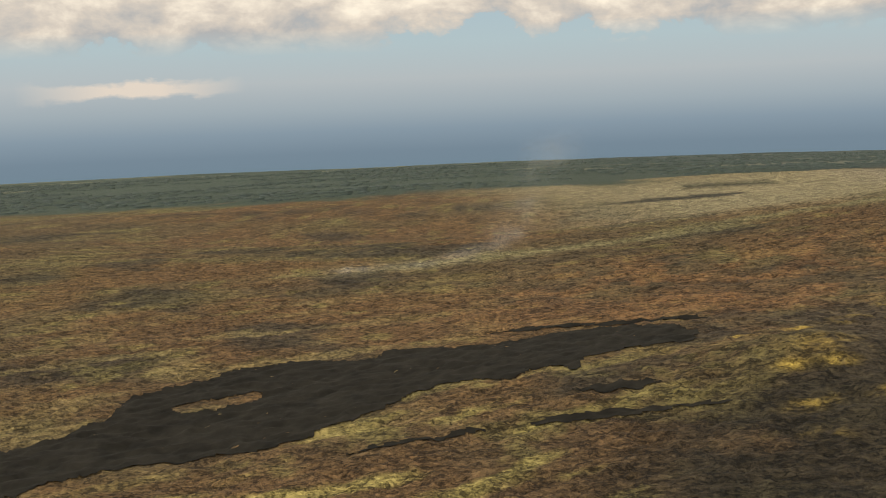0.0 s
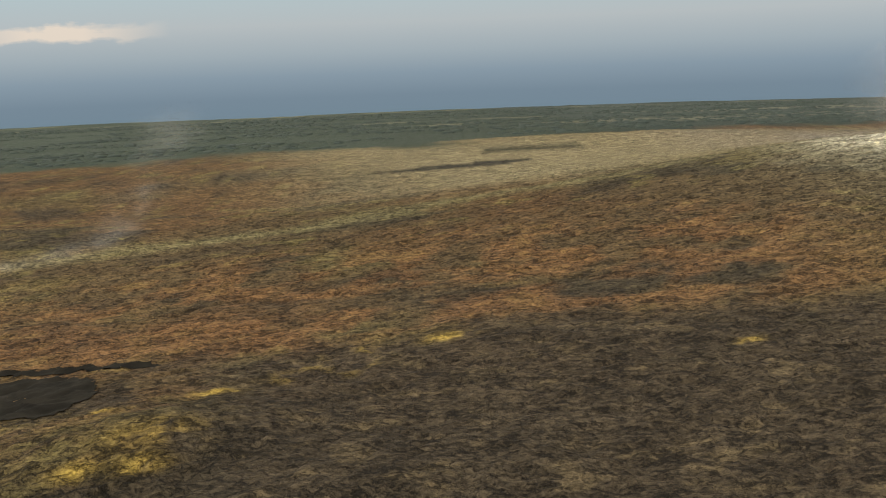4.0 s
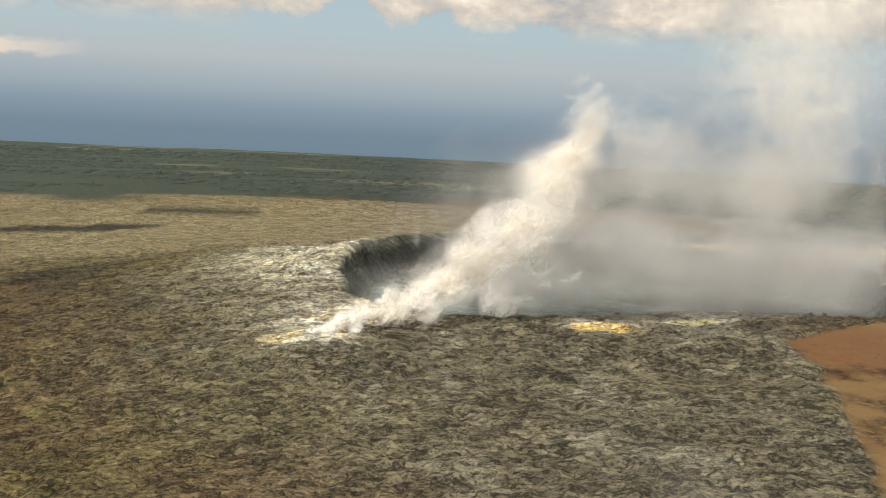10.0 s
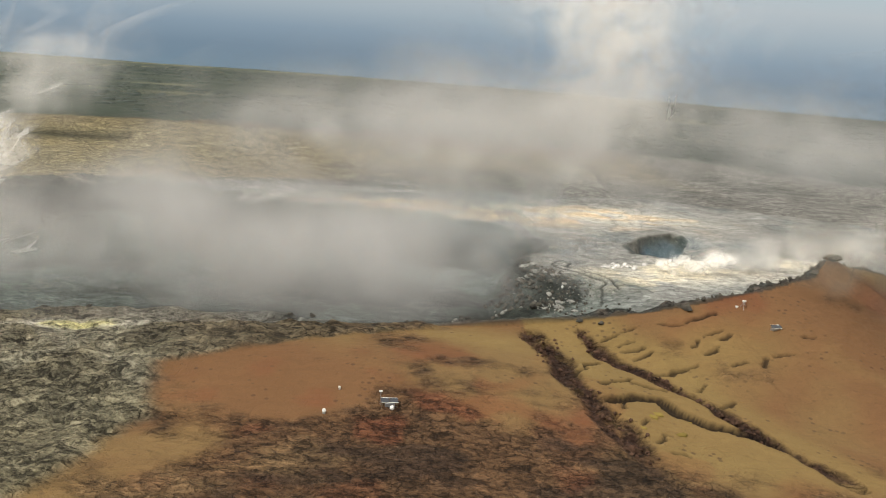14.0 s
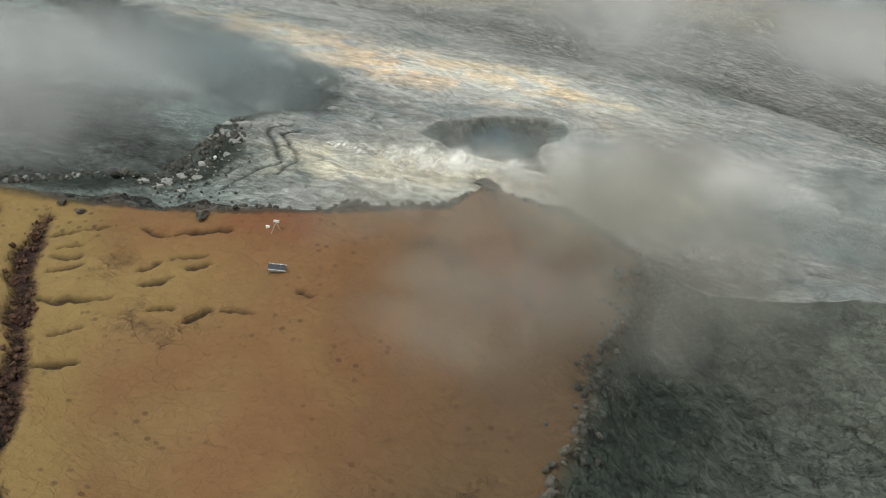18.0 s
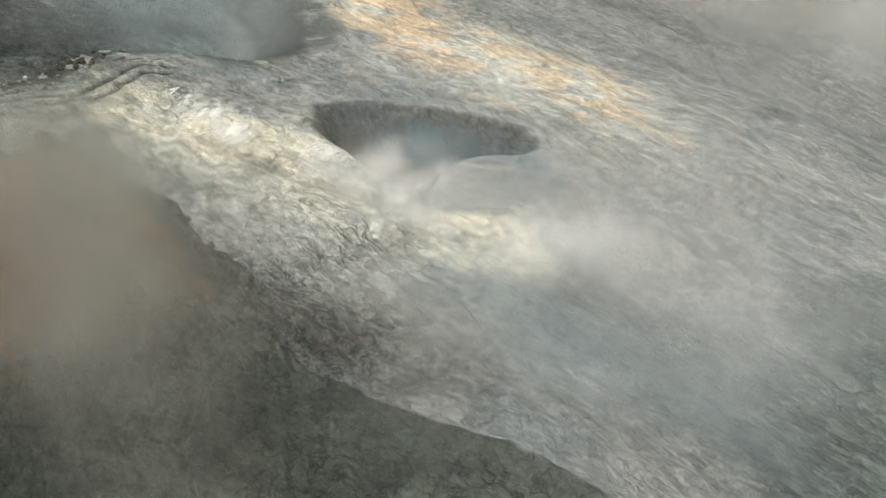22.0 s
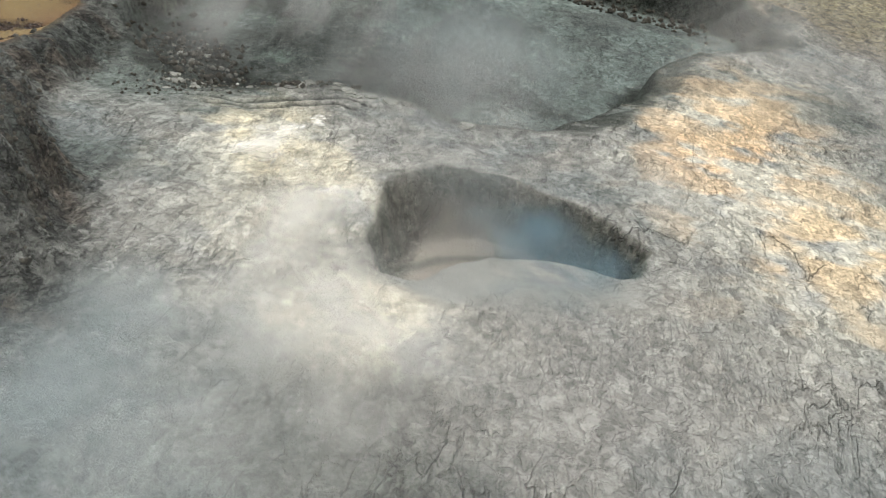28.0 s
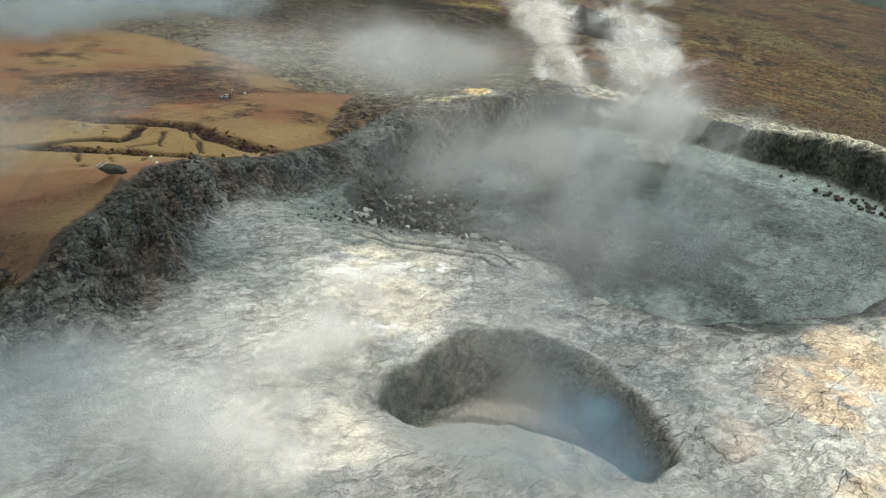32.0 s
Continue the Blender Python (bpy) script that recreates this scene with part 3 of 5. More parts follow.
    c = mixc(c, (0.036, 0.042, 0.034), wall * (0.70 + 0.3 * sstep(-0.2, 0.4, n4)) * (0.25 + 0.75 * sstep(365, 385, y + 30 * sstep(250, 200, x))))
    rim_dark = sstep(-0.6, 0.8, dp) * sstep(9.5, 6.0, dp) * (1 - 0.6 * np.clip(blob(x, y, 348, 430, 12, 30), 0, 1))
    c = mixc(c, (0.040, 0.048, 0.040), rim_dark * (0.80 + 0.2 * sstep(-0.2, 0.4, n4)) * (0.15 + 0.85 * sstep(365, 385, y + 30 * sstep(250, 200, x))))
    ds, e, far_side = small_pit(x, y)
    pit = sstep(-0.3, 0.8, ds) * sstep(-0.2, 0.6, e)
    shelf = sstep(-3, 4, ds) * sstep(0.3, -0.3, e)
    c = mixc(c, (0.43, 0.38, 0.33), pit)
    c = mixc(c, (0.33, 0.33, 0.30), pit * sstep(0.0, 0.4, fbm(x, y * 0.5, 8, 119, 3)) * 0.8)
    # dark green wall rock, deepened in colour to stand for the pit's shade
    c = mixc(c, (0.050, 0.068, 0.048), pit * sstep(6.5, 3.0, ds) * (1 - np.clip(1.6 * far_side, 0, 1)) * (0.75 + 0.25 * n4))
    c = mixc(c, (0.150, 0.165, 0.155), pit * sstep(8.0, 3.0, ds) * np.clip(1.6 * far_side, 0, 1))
    # shade under the shelf edge, painted as a darker strip
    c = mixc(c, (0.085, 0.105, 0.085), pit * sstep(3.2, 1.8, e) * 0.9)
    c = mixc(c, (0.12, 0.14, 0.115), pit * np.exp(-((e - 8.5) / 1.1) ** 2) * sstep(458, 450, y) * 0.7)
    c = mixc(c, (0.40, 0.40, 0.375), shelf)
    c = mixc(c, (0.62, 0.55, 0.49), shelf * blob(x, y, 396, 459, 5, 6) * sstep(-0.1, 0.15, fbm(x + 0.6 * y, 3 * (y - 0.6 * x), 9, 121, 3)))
    c = mixc(c, (0.040, 0.045, 0.038), rim_cracks(x, y, dp) * 0.95)
    c = mixc(c, (0.022, 0.015, 0.010), np.clip(1.15 * tuff_cracks(x, y), 0, 1) * 0.95)
    plates = np.clip(terr * 0.9 + fl, 0, 1) * (1 - np.clip(face, 0, 1))
    c = c * (0.67 - 0.15 * terr + 0.33 * np.clip(wood, 0, 1) + 0.20 * sunlit_salt)[..., None]
    c = c * (1 + 0.16 * sstep(-60, -160, x) * sstep(240, 330, y))[..., None]
    c[..., 2] *= 1 - 0.13 * sstep(230, 120, x)
    smooth = np.clip(sstep(3.5, 7, ds) * 0.92 + 0.7 * shelf + 0.9 * wood + 0.6 * east + 0.35 * blob(x, y, 440, 465, 40, 50), 0, 1)
    return c, ash * (1 - 0.75 * np.clip(hill + rub, 0, 1)), plates, smooth


def axis(lo, hi, step, far, n):
    """Even steps over lo..hi, then wider and wider ones out to far."""
    core = np.arange(lo, hi + 0.1, step)
    g = (far[1] - hi), (lo - far[0])
    up = hi + g[0] * (np.linspace(0, 1, n + 1)[1:] ** 2.6) + step * np.arange(1, n + 1) * (1 - np.linspace(0, 1, n))
    dn = lo - g[1] * (np.linspace(0, 1, n + 1)[1:] ** 2.6) - step * np.arange(1, n + 1) * (1 - np.linspace(0, 1, n))
    return np.r_[dn[::-1], core, up]


def sheet(name, xs, ys, zfun, keep=None, material=None, lift=0.0):
    """A grid mesh over the plan with its base colour, ash and plate weights as point attributes."""
    X, Y = np.meshgrid(xs, ys)
    Z = zfun(X, Y) + lift
    n, m = X.shape
    idx = np.arange(n * m).reshape(n, m)
    quads = np.stack([idx[:-1, :-1], idx[:-1, 1:], idx[1:, 1:], idx[1:, :-1]], -1).reshape(-1, 4)
    if keep is not None:
        quads = quads[keep(X, Y).ravel()[quads].min(1) > 0]
        used, quads = np.unique(quads, return_inverse=True)
        quads = quads.reshape(-1, 4)
    else:
        used = np.arange(n * m)
    co = np.stack([X.ravel(), Y.ravel(), Z.ravel()], -1)[used]
    me = bpy.data.meshes.new(name)
    me.vertices.add(len(co))
    me.vertices.foreach_set("co", co.astype(np.float32).ravel())
    me.loops.add(quads.size)
    me.loops.foreach_set("vertex_index", quads.astype(np.int32).ravel())
    me.polygons.add(len(quads))
    me.polygons.foreach_set("loop_start", np.arange(0, quads.size, 4, dtype=np.int32))
    me.polygons.foreach_set("use_smooth", np.ones(len(quads), bool))
    me.update(calc_edges=True)
    if material:
        me.materials.append(material)
    return me, X.ravel()[used], Y.ravel()[used], co[:, 2]


def paint(me, name, values):
    if values.ndim == 2:
        a = me.attributes.new(name, "FLOAT_COLOR", "POINT")
        a.data.foreach_set("color", np.c_[values, np.ones(len(values))].astype(np.float32).ravel())
    else:
        a = me.attributes.new(name, "FLOAT", "POINT")
        a.data.foreach_set("value", values.astype(np.float32))


# ---------------------------------------------------------------- materials
def material(name):
    m = bpy.data.materials.new(name)
    m.use_nodes = True
    nt = m.node_tree
    return m, nt, nt.nodes["Principled BSDF"]


def attr(nt, name, out="Color"):
    n = nt.nodes.new("ShaderNodeAttribute")
    n.attribute_name = name
    return n.outputs[out]


def place(nt):
    return nt.nodes.new("ShaderNodeNewGeometry").outputs["Position"]


def bump(nt, bsdf, h, strength, distance, normal=None):
    b = nt.nodes.new("ShaderNodeBump")
    b.inputs["Strength"].default_value, b.inputs["Distance"].default_value = strength, distance
    nt.links.new(h, b.inputs["Height"])
    if normal is not None:
        nt.links.new(normal, b.inputs["Normal"])
    nt.links.new(b.outputs[0], bsdf.inputs["Normal"])
    return b.outputs[0]


def streaks(nt, pos, scale, stretch, width, distort, turn, detail=3.0):
    """Thin winding lines: 1 on the line, 0 off it."""
    n = nt.nodes.new("ShaderNodeMapping")
    n.inputs["Scale"].default_value, n.inputs["Rotation"].default_value = (1.0, stretch, 1.0), (0, 0, radians(turn))
    nt.links.new(pos, n.inputs["Vector"])
    w = noise_node(nt, n.outputs[0], scale, detail, 0.5, distort)
    return ramp(nt, maths(nt, "ABSOLUTE", maths(nt, "SUBTRACT", w, 0.5)), [(0.0, 1.0), (width * 0.4, 0.75), (width, 0.0)])


def chunks(nt, vec, scale, stretch):
    """Broken pieces: each one's own shade (-0.5..0.5) and its dark outline."""
    out, sv = [], scaled(nt, vec, (1.0, stretch, 1.0))
    for feature in ("F1", "DISTANCE_TO_EDGE"):
        v = nt.nodes.new("ShaderNodeTexVoronoi")
        v.feature = feature
        v.inputs["Scale"].default_value = scale
        nt.links.new(sv, v.inputs["Vector"])
        out.append(v)
    sep = nt.nodes.new("ShaderNodeSeparateColor")
    nt.links.new(out[0].outputs["Color"], sep.inputs[0])
    return maths(nt, "SUBTRACT", sep.outputs[0], 0.5), ramp(nt, out[1].outputs["Distance"], [(0.0, 1.0), (0.05, 0.5), (0.13, 0.0)])


def ground_material():
    m, nt, bsdf = material("lava_ground")
    pos = place(nt)
    base, ash, plates, even = attr(nt, "tint"), attr(nt, "ash", "Fac"), attr(nt, "plates", "Fac"), attr(nt, "smooth", "Fac")
    less_ash = maths(nt, "SUBTRACT", 1.0, maths(nt, "MULTIPLY", ash, 0.93))
    less_even = maths(nt, "SUBTRACT", 1.0, maths(nt, "MULTIPLY", even, 0.85))
    # lava: clumps a few metres wide and pale folds, lit tops and shaded gaps painted in
    patch = ramp(nt, noise_node(nt, pos, 0.085, 4, 0.6, 0.5), [(0.40, 0.0), (0.60, 1.0)])
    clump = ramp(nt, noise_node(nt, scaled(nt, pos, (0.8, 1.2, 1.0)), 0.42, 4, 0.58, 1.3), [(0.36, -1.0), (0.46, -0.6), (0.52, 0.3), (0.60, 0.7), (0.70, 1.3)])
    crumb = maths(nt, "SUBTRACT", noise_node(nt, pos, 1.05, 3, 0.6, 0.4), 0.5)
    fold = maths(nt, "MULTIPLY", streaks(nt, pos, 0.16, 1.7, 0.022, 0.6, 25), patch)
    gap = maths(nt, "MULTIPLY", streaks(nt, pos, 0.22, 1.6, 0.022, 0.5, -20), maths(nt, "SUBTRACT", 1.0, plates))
    wob = nt.nodes.new("ShaderNodeVectorMath")
    wob.operation = "MULTIPLY_ADD"
    nz = nt.nodes.new("ShaderNodeTexNoise")
    nz.inputs["Scale"].default_value, nz.inputs["Detail"].default_value, nz.inputs["Roughness"].default_value = 0.30, 4, 0.65
    nt.links.new(pos, nz.inputs["Vector"])
    nt.links.new(nz.outputs["Color"], wob.inputs[0])
    wob.inputs[1].default_value = (6.0, 6.0, 2.0)
    nt.links.new(pos, wob.inputs[2])
    chunk, chips = chunks(nt, wob.outputs[0], 0.36, 1.7), chunks(nt, wob.outputs[0], 0.85, 1.5)
    slabs = chunks(nt, wob.outputs[0], 0.22, 3.0)
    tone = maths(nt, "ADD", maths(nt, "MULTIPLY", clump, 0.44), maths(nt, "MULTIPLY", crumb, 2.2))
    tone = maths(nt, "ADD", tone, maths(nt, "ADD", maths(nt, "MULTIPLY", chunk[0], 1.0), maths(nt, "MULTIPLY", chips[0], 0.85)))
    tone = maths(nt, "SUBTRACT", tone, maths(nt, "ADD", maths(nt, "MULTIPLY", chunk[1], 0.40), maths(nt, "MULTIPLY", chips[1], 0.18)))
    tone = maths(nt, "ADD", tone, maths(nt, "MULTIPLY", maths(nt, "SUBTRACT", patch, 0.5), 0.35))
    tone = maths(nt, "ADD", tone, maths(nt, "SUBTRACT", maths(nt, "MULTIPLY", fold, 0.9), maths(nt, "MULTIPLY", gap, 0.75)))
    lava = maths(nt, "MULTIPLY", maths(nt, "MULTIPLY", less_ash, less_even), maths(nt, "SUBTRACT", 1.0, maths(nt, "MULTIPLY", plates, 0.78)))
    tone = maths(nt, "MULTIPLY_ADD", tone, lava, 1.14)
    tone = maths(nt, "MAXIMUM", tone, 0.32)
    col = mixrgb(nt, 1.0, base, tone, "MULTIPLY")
    # terrace: long flow lines and a few open cracks on a smooth pale crust
    where = ramp(nt, noise_node(nt, pos, 0.05, 3, 0.6, 0.3), [(0.44, 0.0), (0.60, 1.0)])
    pale = maths(nt, "MULTIPLY", streaks(nt, pos, 0.26, 3.2, 0.055, 0.5, 40, 4), ramp(nt, noise_node(nt, pos, 0.11, 2), [(0.42, 0.0), (0.58, 1.0)]))
    grey = maths(nt, "MULTIPLY", streaks(nt, pos, 0.30, 3.2, 0.055, 0.45, 12, 4), ramp(nt, noise_node(nt, pos, 0.09, 2, 0.5, 0.2), [(0.42, 0.0), (0.58, 1.0)]))
    crack = streaks(nt, pos, 0.08, 2.6, 0.012, 0.4, 60, 5)
    crust = maths(nt, "MULTIPLY", plates, less_even)
    col = mixrgb(nt, maths(nt, "MULTIPLY", maths(nt, "MULTIPLY", pale, crust), 0.75), col, mixrgb(nt, 1.0, base, (1.45, 1.42, 1.38), "MULTIPLY"))
    col = mixrgb(nt, maths(nt, "MULTIPLY", maths(nt, "MULTIPLY", grey, crust), 0.65), col, mixrgb(nt, 1.0, base, (0.52, 0.55, 0.55), "MULTIPLY"))
    shade = maths(nt, "ADD", maths(nt, "MULTIPLY", slabs[0], 0.42), maths(nt, "MULTIPLY", chips[0], 0.36))
    shade = maths(nt, "SUBTRACT", shade, maths(nt, "MULTIPLY", maths(nt, "MULTIPLY", slabs[1], where), 0.16))
    col = mixrgb(nt, 1.0, col, maths(nt, "MULTIPLY_ADD", shade, crust, 1.0), "MULTIPLY")
    line = maths(nt, "MULTIPLY", maths(nt, "MULTIPLY", crack, crust), where)
    col = mixrgb(nt, maths(nt, "MULTIPLY", line, 0.5), col, (0.060, 0.066, 0.058))
    # scattered small cinders on the ash
    pv = nt.nodes.new("ShaderNodeTexVoronoi")
    pv.inputs["Scale"].default_value = 0.62
    nt.links.new(pos, pv.inputs["Vector"])
    dots = ramp(nt, pv.outputs["Distance"], [(0.0, 1.0), (0.17, 0.8), (0.27, 0.0)])
    dots = maths(nt, "MULTIPLY", dots, ramp(nt, noise_node(nt, pos, 0.12, 2), [(0.48, 0.0), (0.6, 1.0)]))
    col = mixrgb(nt, maths(nt, "MULTIPLY", maths(nt, "MULTIPLY", dots, ash), 0.7), col, (0.055, 0.032, 0.020))
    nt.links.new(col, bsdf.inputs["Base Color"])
    bsdf.inputs["Roughness"].default_value = 0.92
    bsdf.inputs["Specular IOR Level"].default_value = 0.15
    h = maths(nt, "ADD", maths(nt, "ADD", maths(nt, "MULTIPLY", clump, 0.30), maths(nt, "MULTIPLY", maths(nt, "SUBTRACT", chunk[0], chunk[1]), 0.25)), maths(nt, "MULTIPLY", crumb, 0.6))
    h = maths(nt, "ADD", h, maths(nt, "MULTIPLY", maths(nt, "SUBTRACT", fold, gap), 0.16))
    h = maths(nt, "MULTIPLY", h, maths(nt, "MULTIPLY_ADD", lava, 0.91, 0.05))
    h = maths(nt, "ADD", h, maths(nt, "MULTIPLY", maths(nt, "MULTIPLY", maths(nt, "SUBTRACT", pale, grey), crust), 0.06))
    h = maths(nt, "SUBTRACT", h, maths(nt, "MULTIPLY", line, 0.4))
    bump(nt, bsdf, h, 1.0, 1.7)
    return m


def rock_material(name, dark, light, scale=0.8):
    m, nt, bsdf = material(name)
    pos = nt.nodes.new("ShaderNodeTexCoord").outputs["Object"]
    info = nt.nodes.new("ShaderNodeObjectInfo").outputs["Random"]
    n = noise_node(nt, pos, scale, 6, 0.65, 0.6)
    f = noise_node(nt, pos, scale * 6, 4, 0.6)
    col = ramp(nt, n, [(0.32, dark), (0.66, light)])
    tone = maths(nt, "MULTIPLY_ADD", info, 0.6, 0.7)
    col = mixrgb(nt, 1.0, col, tone, "MULTIPLY")
    nt.links.new(col, bsdf.inputs["Base Color"])
    bsdf.inputs["Roughness"].default_value = 0.93
    bsdf.inputs["Specular IOR Level"].default_value = 0.06
    bump(nt, bsdf, maths(nt, "ADD", n, maths(nt, "MULTIPLY", f, 0.4)), 0.8, 0.25)
    return m


def plain_material(name, colour, roughness=0.6, metallic=0.0):
    m, nt, bsdf = material(name)
    n = noise_node(nt, nt.nodes.new("ShaderNodeTexCoord").outputs["Object"], 4.0, 5, 0.6)
    col = mixrgb(nt, 1.0, colour, ramp(nt, n, [(0.3, 0.75), (0.7, 1.1)]), "MULTIPLY")
    nt.links.new(col, bsdf.inputs["Base Color"])
    bsdf.inputs["Roughness"].default_value, bsdf.inputs["Metallic"].default_value = roughness, metallic
    return m


M_GROUND = ground_material()
M_ROCK = rock_material("dark_lava_rock", (0.034, 0.034, 0.030), (0.125, 0.112, 0.092))
M_CINDER = rock_material("red_brown_cinder", (0.040, 0.024, 0.018), (0.120, 0.070, 0.045))
M_PALE = rock_material("pale_crust", (0.14, 0.142, 0.13), (0.31, 0.305, 0.275))
M_YELLOW = rock_material("yellow_tuff", (0.15, 0.105, 0.028), (0.25, 0.190, 0.052), 0.4)
M_BLACK = rock_material("black_pahoehoe", (0.007, 0.0065, 0.005), (0.019, 0.017, 0.013), 0.15)
M_WHITE = plain_material("white_paint", (0.75, 0.75, 0.72), 0.4)
M_STEEL = plain_material("galvanised_steel", (0.42, 0.43, 0.44), 0.4, 0.8)
M_PANEL = plain_material("dark_solar_glass", (0.035, 0.04, 0.05), 0.15)
M_WOOD = plain_material("weathered_timber", (0.17, 0.12, 0.075), 0.8)

# ---------------------------------------------------------------- ground, flow and forest
xs = axis(-330, 540, 1.45, (-4700, 4900), 70)
ys = axis(60, 600, 1.4, (-900, 4950), 70)
xs = np.r_[xs[xs < 310], np.arange(310, 340, 0.7), np.arange(340, 400, 0.4), np.arange(400, 440, 0.7), xs[xs > 440.3]]       # finer steps where the camera passes near
ys = np.r_[ys[ys < 306], np.arange(306, 374, 0.4), np.arange(374, 482, 0.75), ys[ys > 482.3]]
me, gx, gy, gz = sheet("ground", xs, ys, height, None, M_GROUND)
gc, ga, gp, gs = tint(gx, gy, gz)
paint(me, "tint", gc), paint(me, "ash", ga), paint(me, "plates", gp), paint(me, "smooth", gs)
ground = tagged(new("ground", me), "rough brown and grey lava ground with orange ash and a collapsed crater", "ground", kind="structure")


def flow_keep(X, Y):
    n = 3.2 * fbm(X, Y, 14, 200, 4, 0.6) + 1.8 * fbm(X, Y, 5, 201, 3)
    main = inside(X, Y, BLACK_FLOW) + n > 0
    isle = inside(X, Y, FLOW_ISLE) + 0.4 * n > 0
    arm = blob(X, Y, -122, 161, 11, 4.0, 0) + 0.08 * n > 0.40
    arm2 = blob(X, Y, -126, 144, 22, 3.0, 3) + 0.10 * n > 0.40
    arm3 = blob(X, Y, -168, 138, 16, 2.2, 18) + 0.10 * n > 0.42
    tongue = blob(X, Y, -120, 243, 44, 3.6, -10) + 0.09 * n > 0.4
    return (main & ~isle) | arm | arm2 | arm3 | tongue


def flow_height(X, Y):
    return height(X, Y) + 0.25


me, fx, fy, fz = sheet("lava_flow", np.arange(-310, -20, 1.1), np.arange(66, 275, 1.1), flow_height, flow_keep, M_BLACK)
tagged(new("lava_flow", me), "smooth black fresh lava flow lying across brown ground", "lava flow", kind="structure")

# ---------------------------------------------------------------- rocks, broken crust, stations
def ground_z(x, y):
    return float(height(np.array([float(x)]), np.array([float(y)]))[0])


def mesh_of(name, bm, mat, smooth=False):
    me = bpy.data.meshes.new(name)
    bm.to_mesh(me)
    bm.free()
    me.materials.append(mat)
    if smooth:
        me.polygons.foreach_set("use_smooth", np.ones(len(me.polygons), bool))
    return me


def part(name, bm, mat, parent, label=""):
    ob = new(name, mesh_of(name, bm, mat))
    ob.parent = parent
    if label:
        tagged(ob, label)
    return ob


def box(sx, sy, sz, at=(0, 0, 0), turn=None, bevel=0.0):
    bm = bmesh.new()
    bmesh.ops.create_cube(bm, size=1.0)
    bmesh.ops.scale(bm, vec=(sx, sy, sz), verts=bm.verts)
    if bevel:
        bmesh.ops.bevel(bm, geom=bm.edges[:], offset=bevel, segments=2, affect="EDGES", profile=0.5)
    m = Matrix.Translation(at) @ (turn or Matrix.Identity(4))
    bmesh.ops.transform(bm, matrix=m, verts=bm.verts)
    return bm


def rod(p, q, r, sides=8):
    p, q = Vector(p), Vector(q)
    bm = bmesh.new()
    bmesh.ops.create_cone(bm, cap_ends=True, segments=sides, radius1=r, radius2=r, depth=(q - p).length)
    bmesh.ops.transform(bm, matrix=Matrix.Translation((p + q) / 2) @ (q - p).to_track_quat("Z", "Y").to_matrix().to_4x4(), verts=bm.verts)
    return bm


def lump(seed, flat=0.7, sub=1, jag=0.35):
    """An angular stone about one metre across, its foot at z = 0."""
    rnd = random.Random(seed)
    bm = bmesh.new()
    bmesh.ops.create_icosphere(bm, subdivisions=sub, radius=0.5)
    for v in bm.verts:
        v.co *= 1 + jag * (rnd.random() - 0.5) * 2
        v.co.z *= flat
    for _ in range(7):
        n = Vector((rnd.uniform(-1, 1), rnd.uniform(-1, 1), rnd.uniform(-0.2, 1))).normalized()
        for v in bm.verts:
            over = v.co.dot(n) - rnd.uniform(0.2, 0.3)
            if over > 0:
                v.co -= n * over
    low = min(v.co.z for v in bm.verts)
    for v in bm.verts:
        v.co.z -= low + 0.12 * flat
    return bm


def slab(seed, thick=0.22):
    """An uneven plate of crust about one metre across."""
    rnd = random.Random(seed)
    bm = bmesh.new()
    n = rnd.randint(5, 8)
    ring = [(a := 2 * math.pi * (k + rnd.uniform(-0.25, 0.25)) / n, 0.5 * rnd.uniform(0.7, 1.15)) for k in range(n)]
    lower = [bm.verts.new((r * math.cos(a), r * math.sin(a), -0.1)) for a, r in ring]
    upper = [bm.verts.new((0.9 * r * math.cos(a), 0.9 * r * math.sin(a), thick * rnd.uniform(0.8, 1.2))) for a, r in ring]
    mid = bm.verts.new((0, 0, thick * 1.25))
    for k in range(n):
        j = (k + 1) % n
        bm.faces.new((lower[k], lower[j], upper[j], upper[k]))
        bm.faces.new((upper[k], upper[j], mid))
    bm.faces.new(lower[::-1])
    return bm


STONES = [mesh_of("stone", lump(40 + k), M_ROCK) for k in range(7)]
RED_STONES = [mesh_of("red_stone", lump(50 + k), M_CINDER) for k in range(5)]
PALE_STONES = [mesh_of("pale_stone", lump(60 + k, 0.6), M_PALE) for k in range(5)]
PLATES = [mesh_of("plate", slab(80 + k), M_PALE) for k in range(7)]
TUFF = [mesh_of("tuff", slab(100 + k, 0.34), M_YELLOW) for k in range(6)]


def strew(name, meshes, parent, spots, size, seed, tilt=14, sink=0.0):
    rnd = random.Random(seed)
    for x, y in spots:
        ob = new(name, rnd.choice(meshes))
        s = size(rnd)
        z = ground_z(x, y)
        ob.parent = parent
        ob.matrix_local = parent.matrix_world.inverted() @ (pose(x, y, z - sink * s, rnd.uniform(-tilt, tilt), rnd.uniform(-tilt, tilt), rnd.uniform(0, 360)) @ Matrix.Diagonal((s * rnd.uniform(0.8, 1.25), s, s * rnd.uniform(0.7, 1.1), 1)))


def scatter(n, seed, cx, cy, sx, sy, turn, ok=None):
    rnd, out = random.Random(seed), []
    c, s = math.cos(radians(turn)), math.sin(radians(turn))
    while len(out) < n:
        u, v = rnd.gauss(0, sx), rnd.gauss(0, sy)
        x, y = cx + c * u - s * v, cy + s * u + c * v
        if ok is None or ok(x, y):
            out.append((x, y))
    return out


def depth_in(x, y):
    return float(inside(np.array([x]), np.array([y]), BIG_PIT)[0])


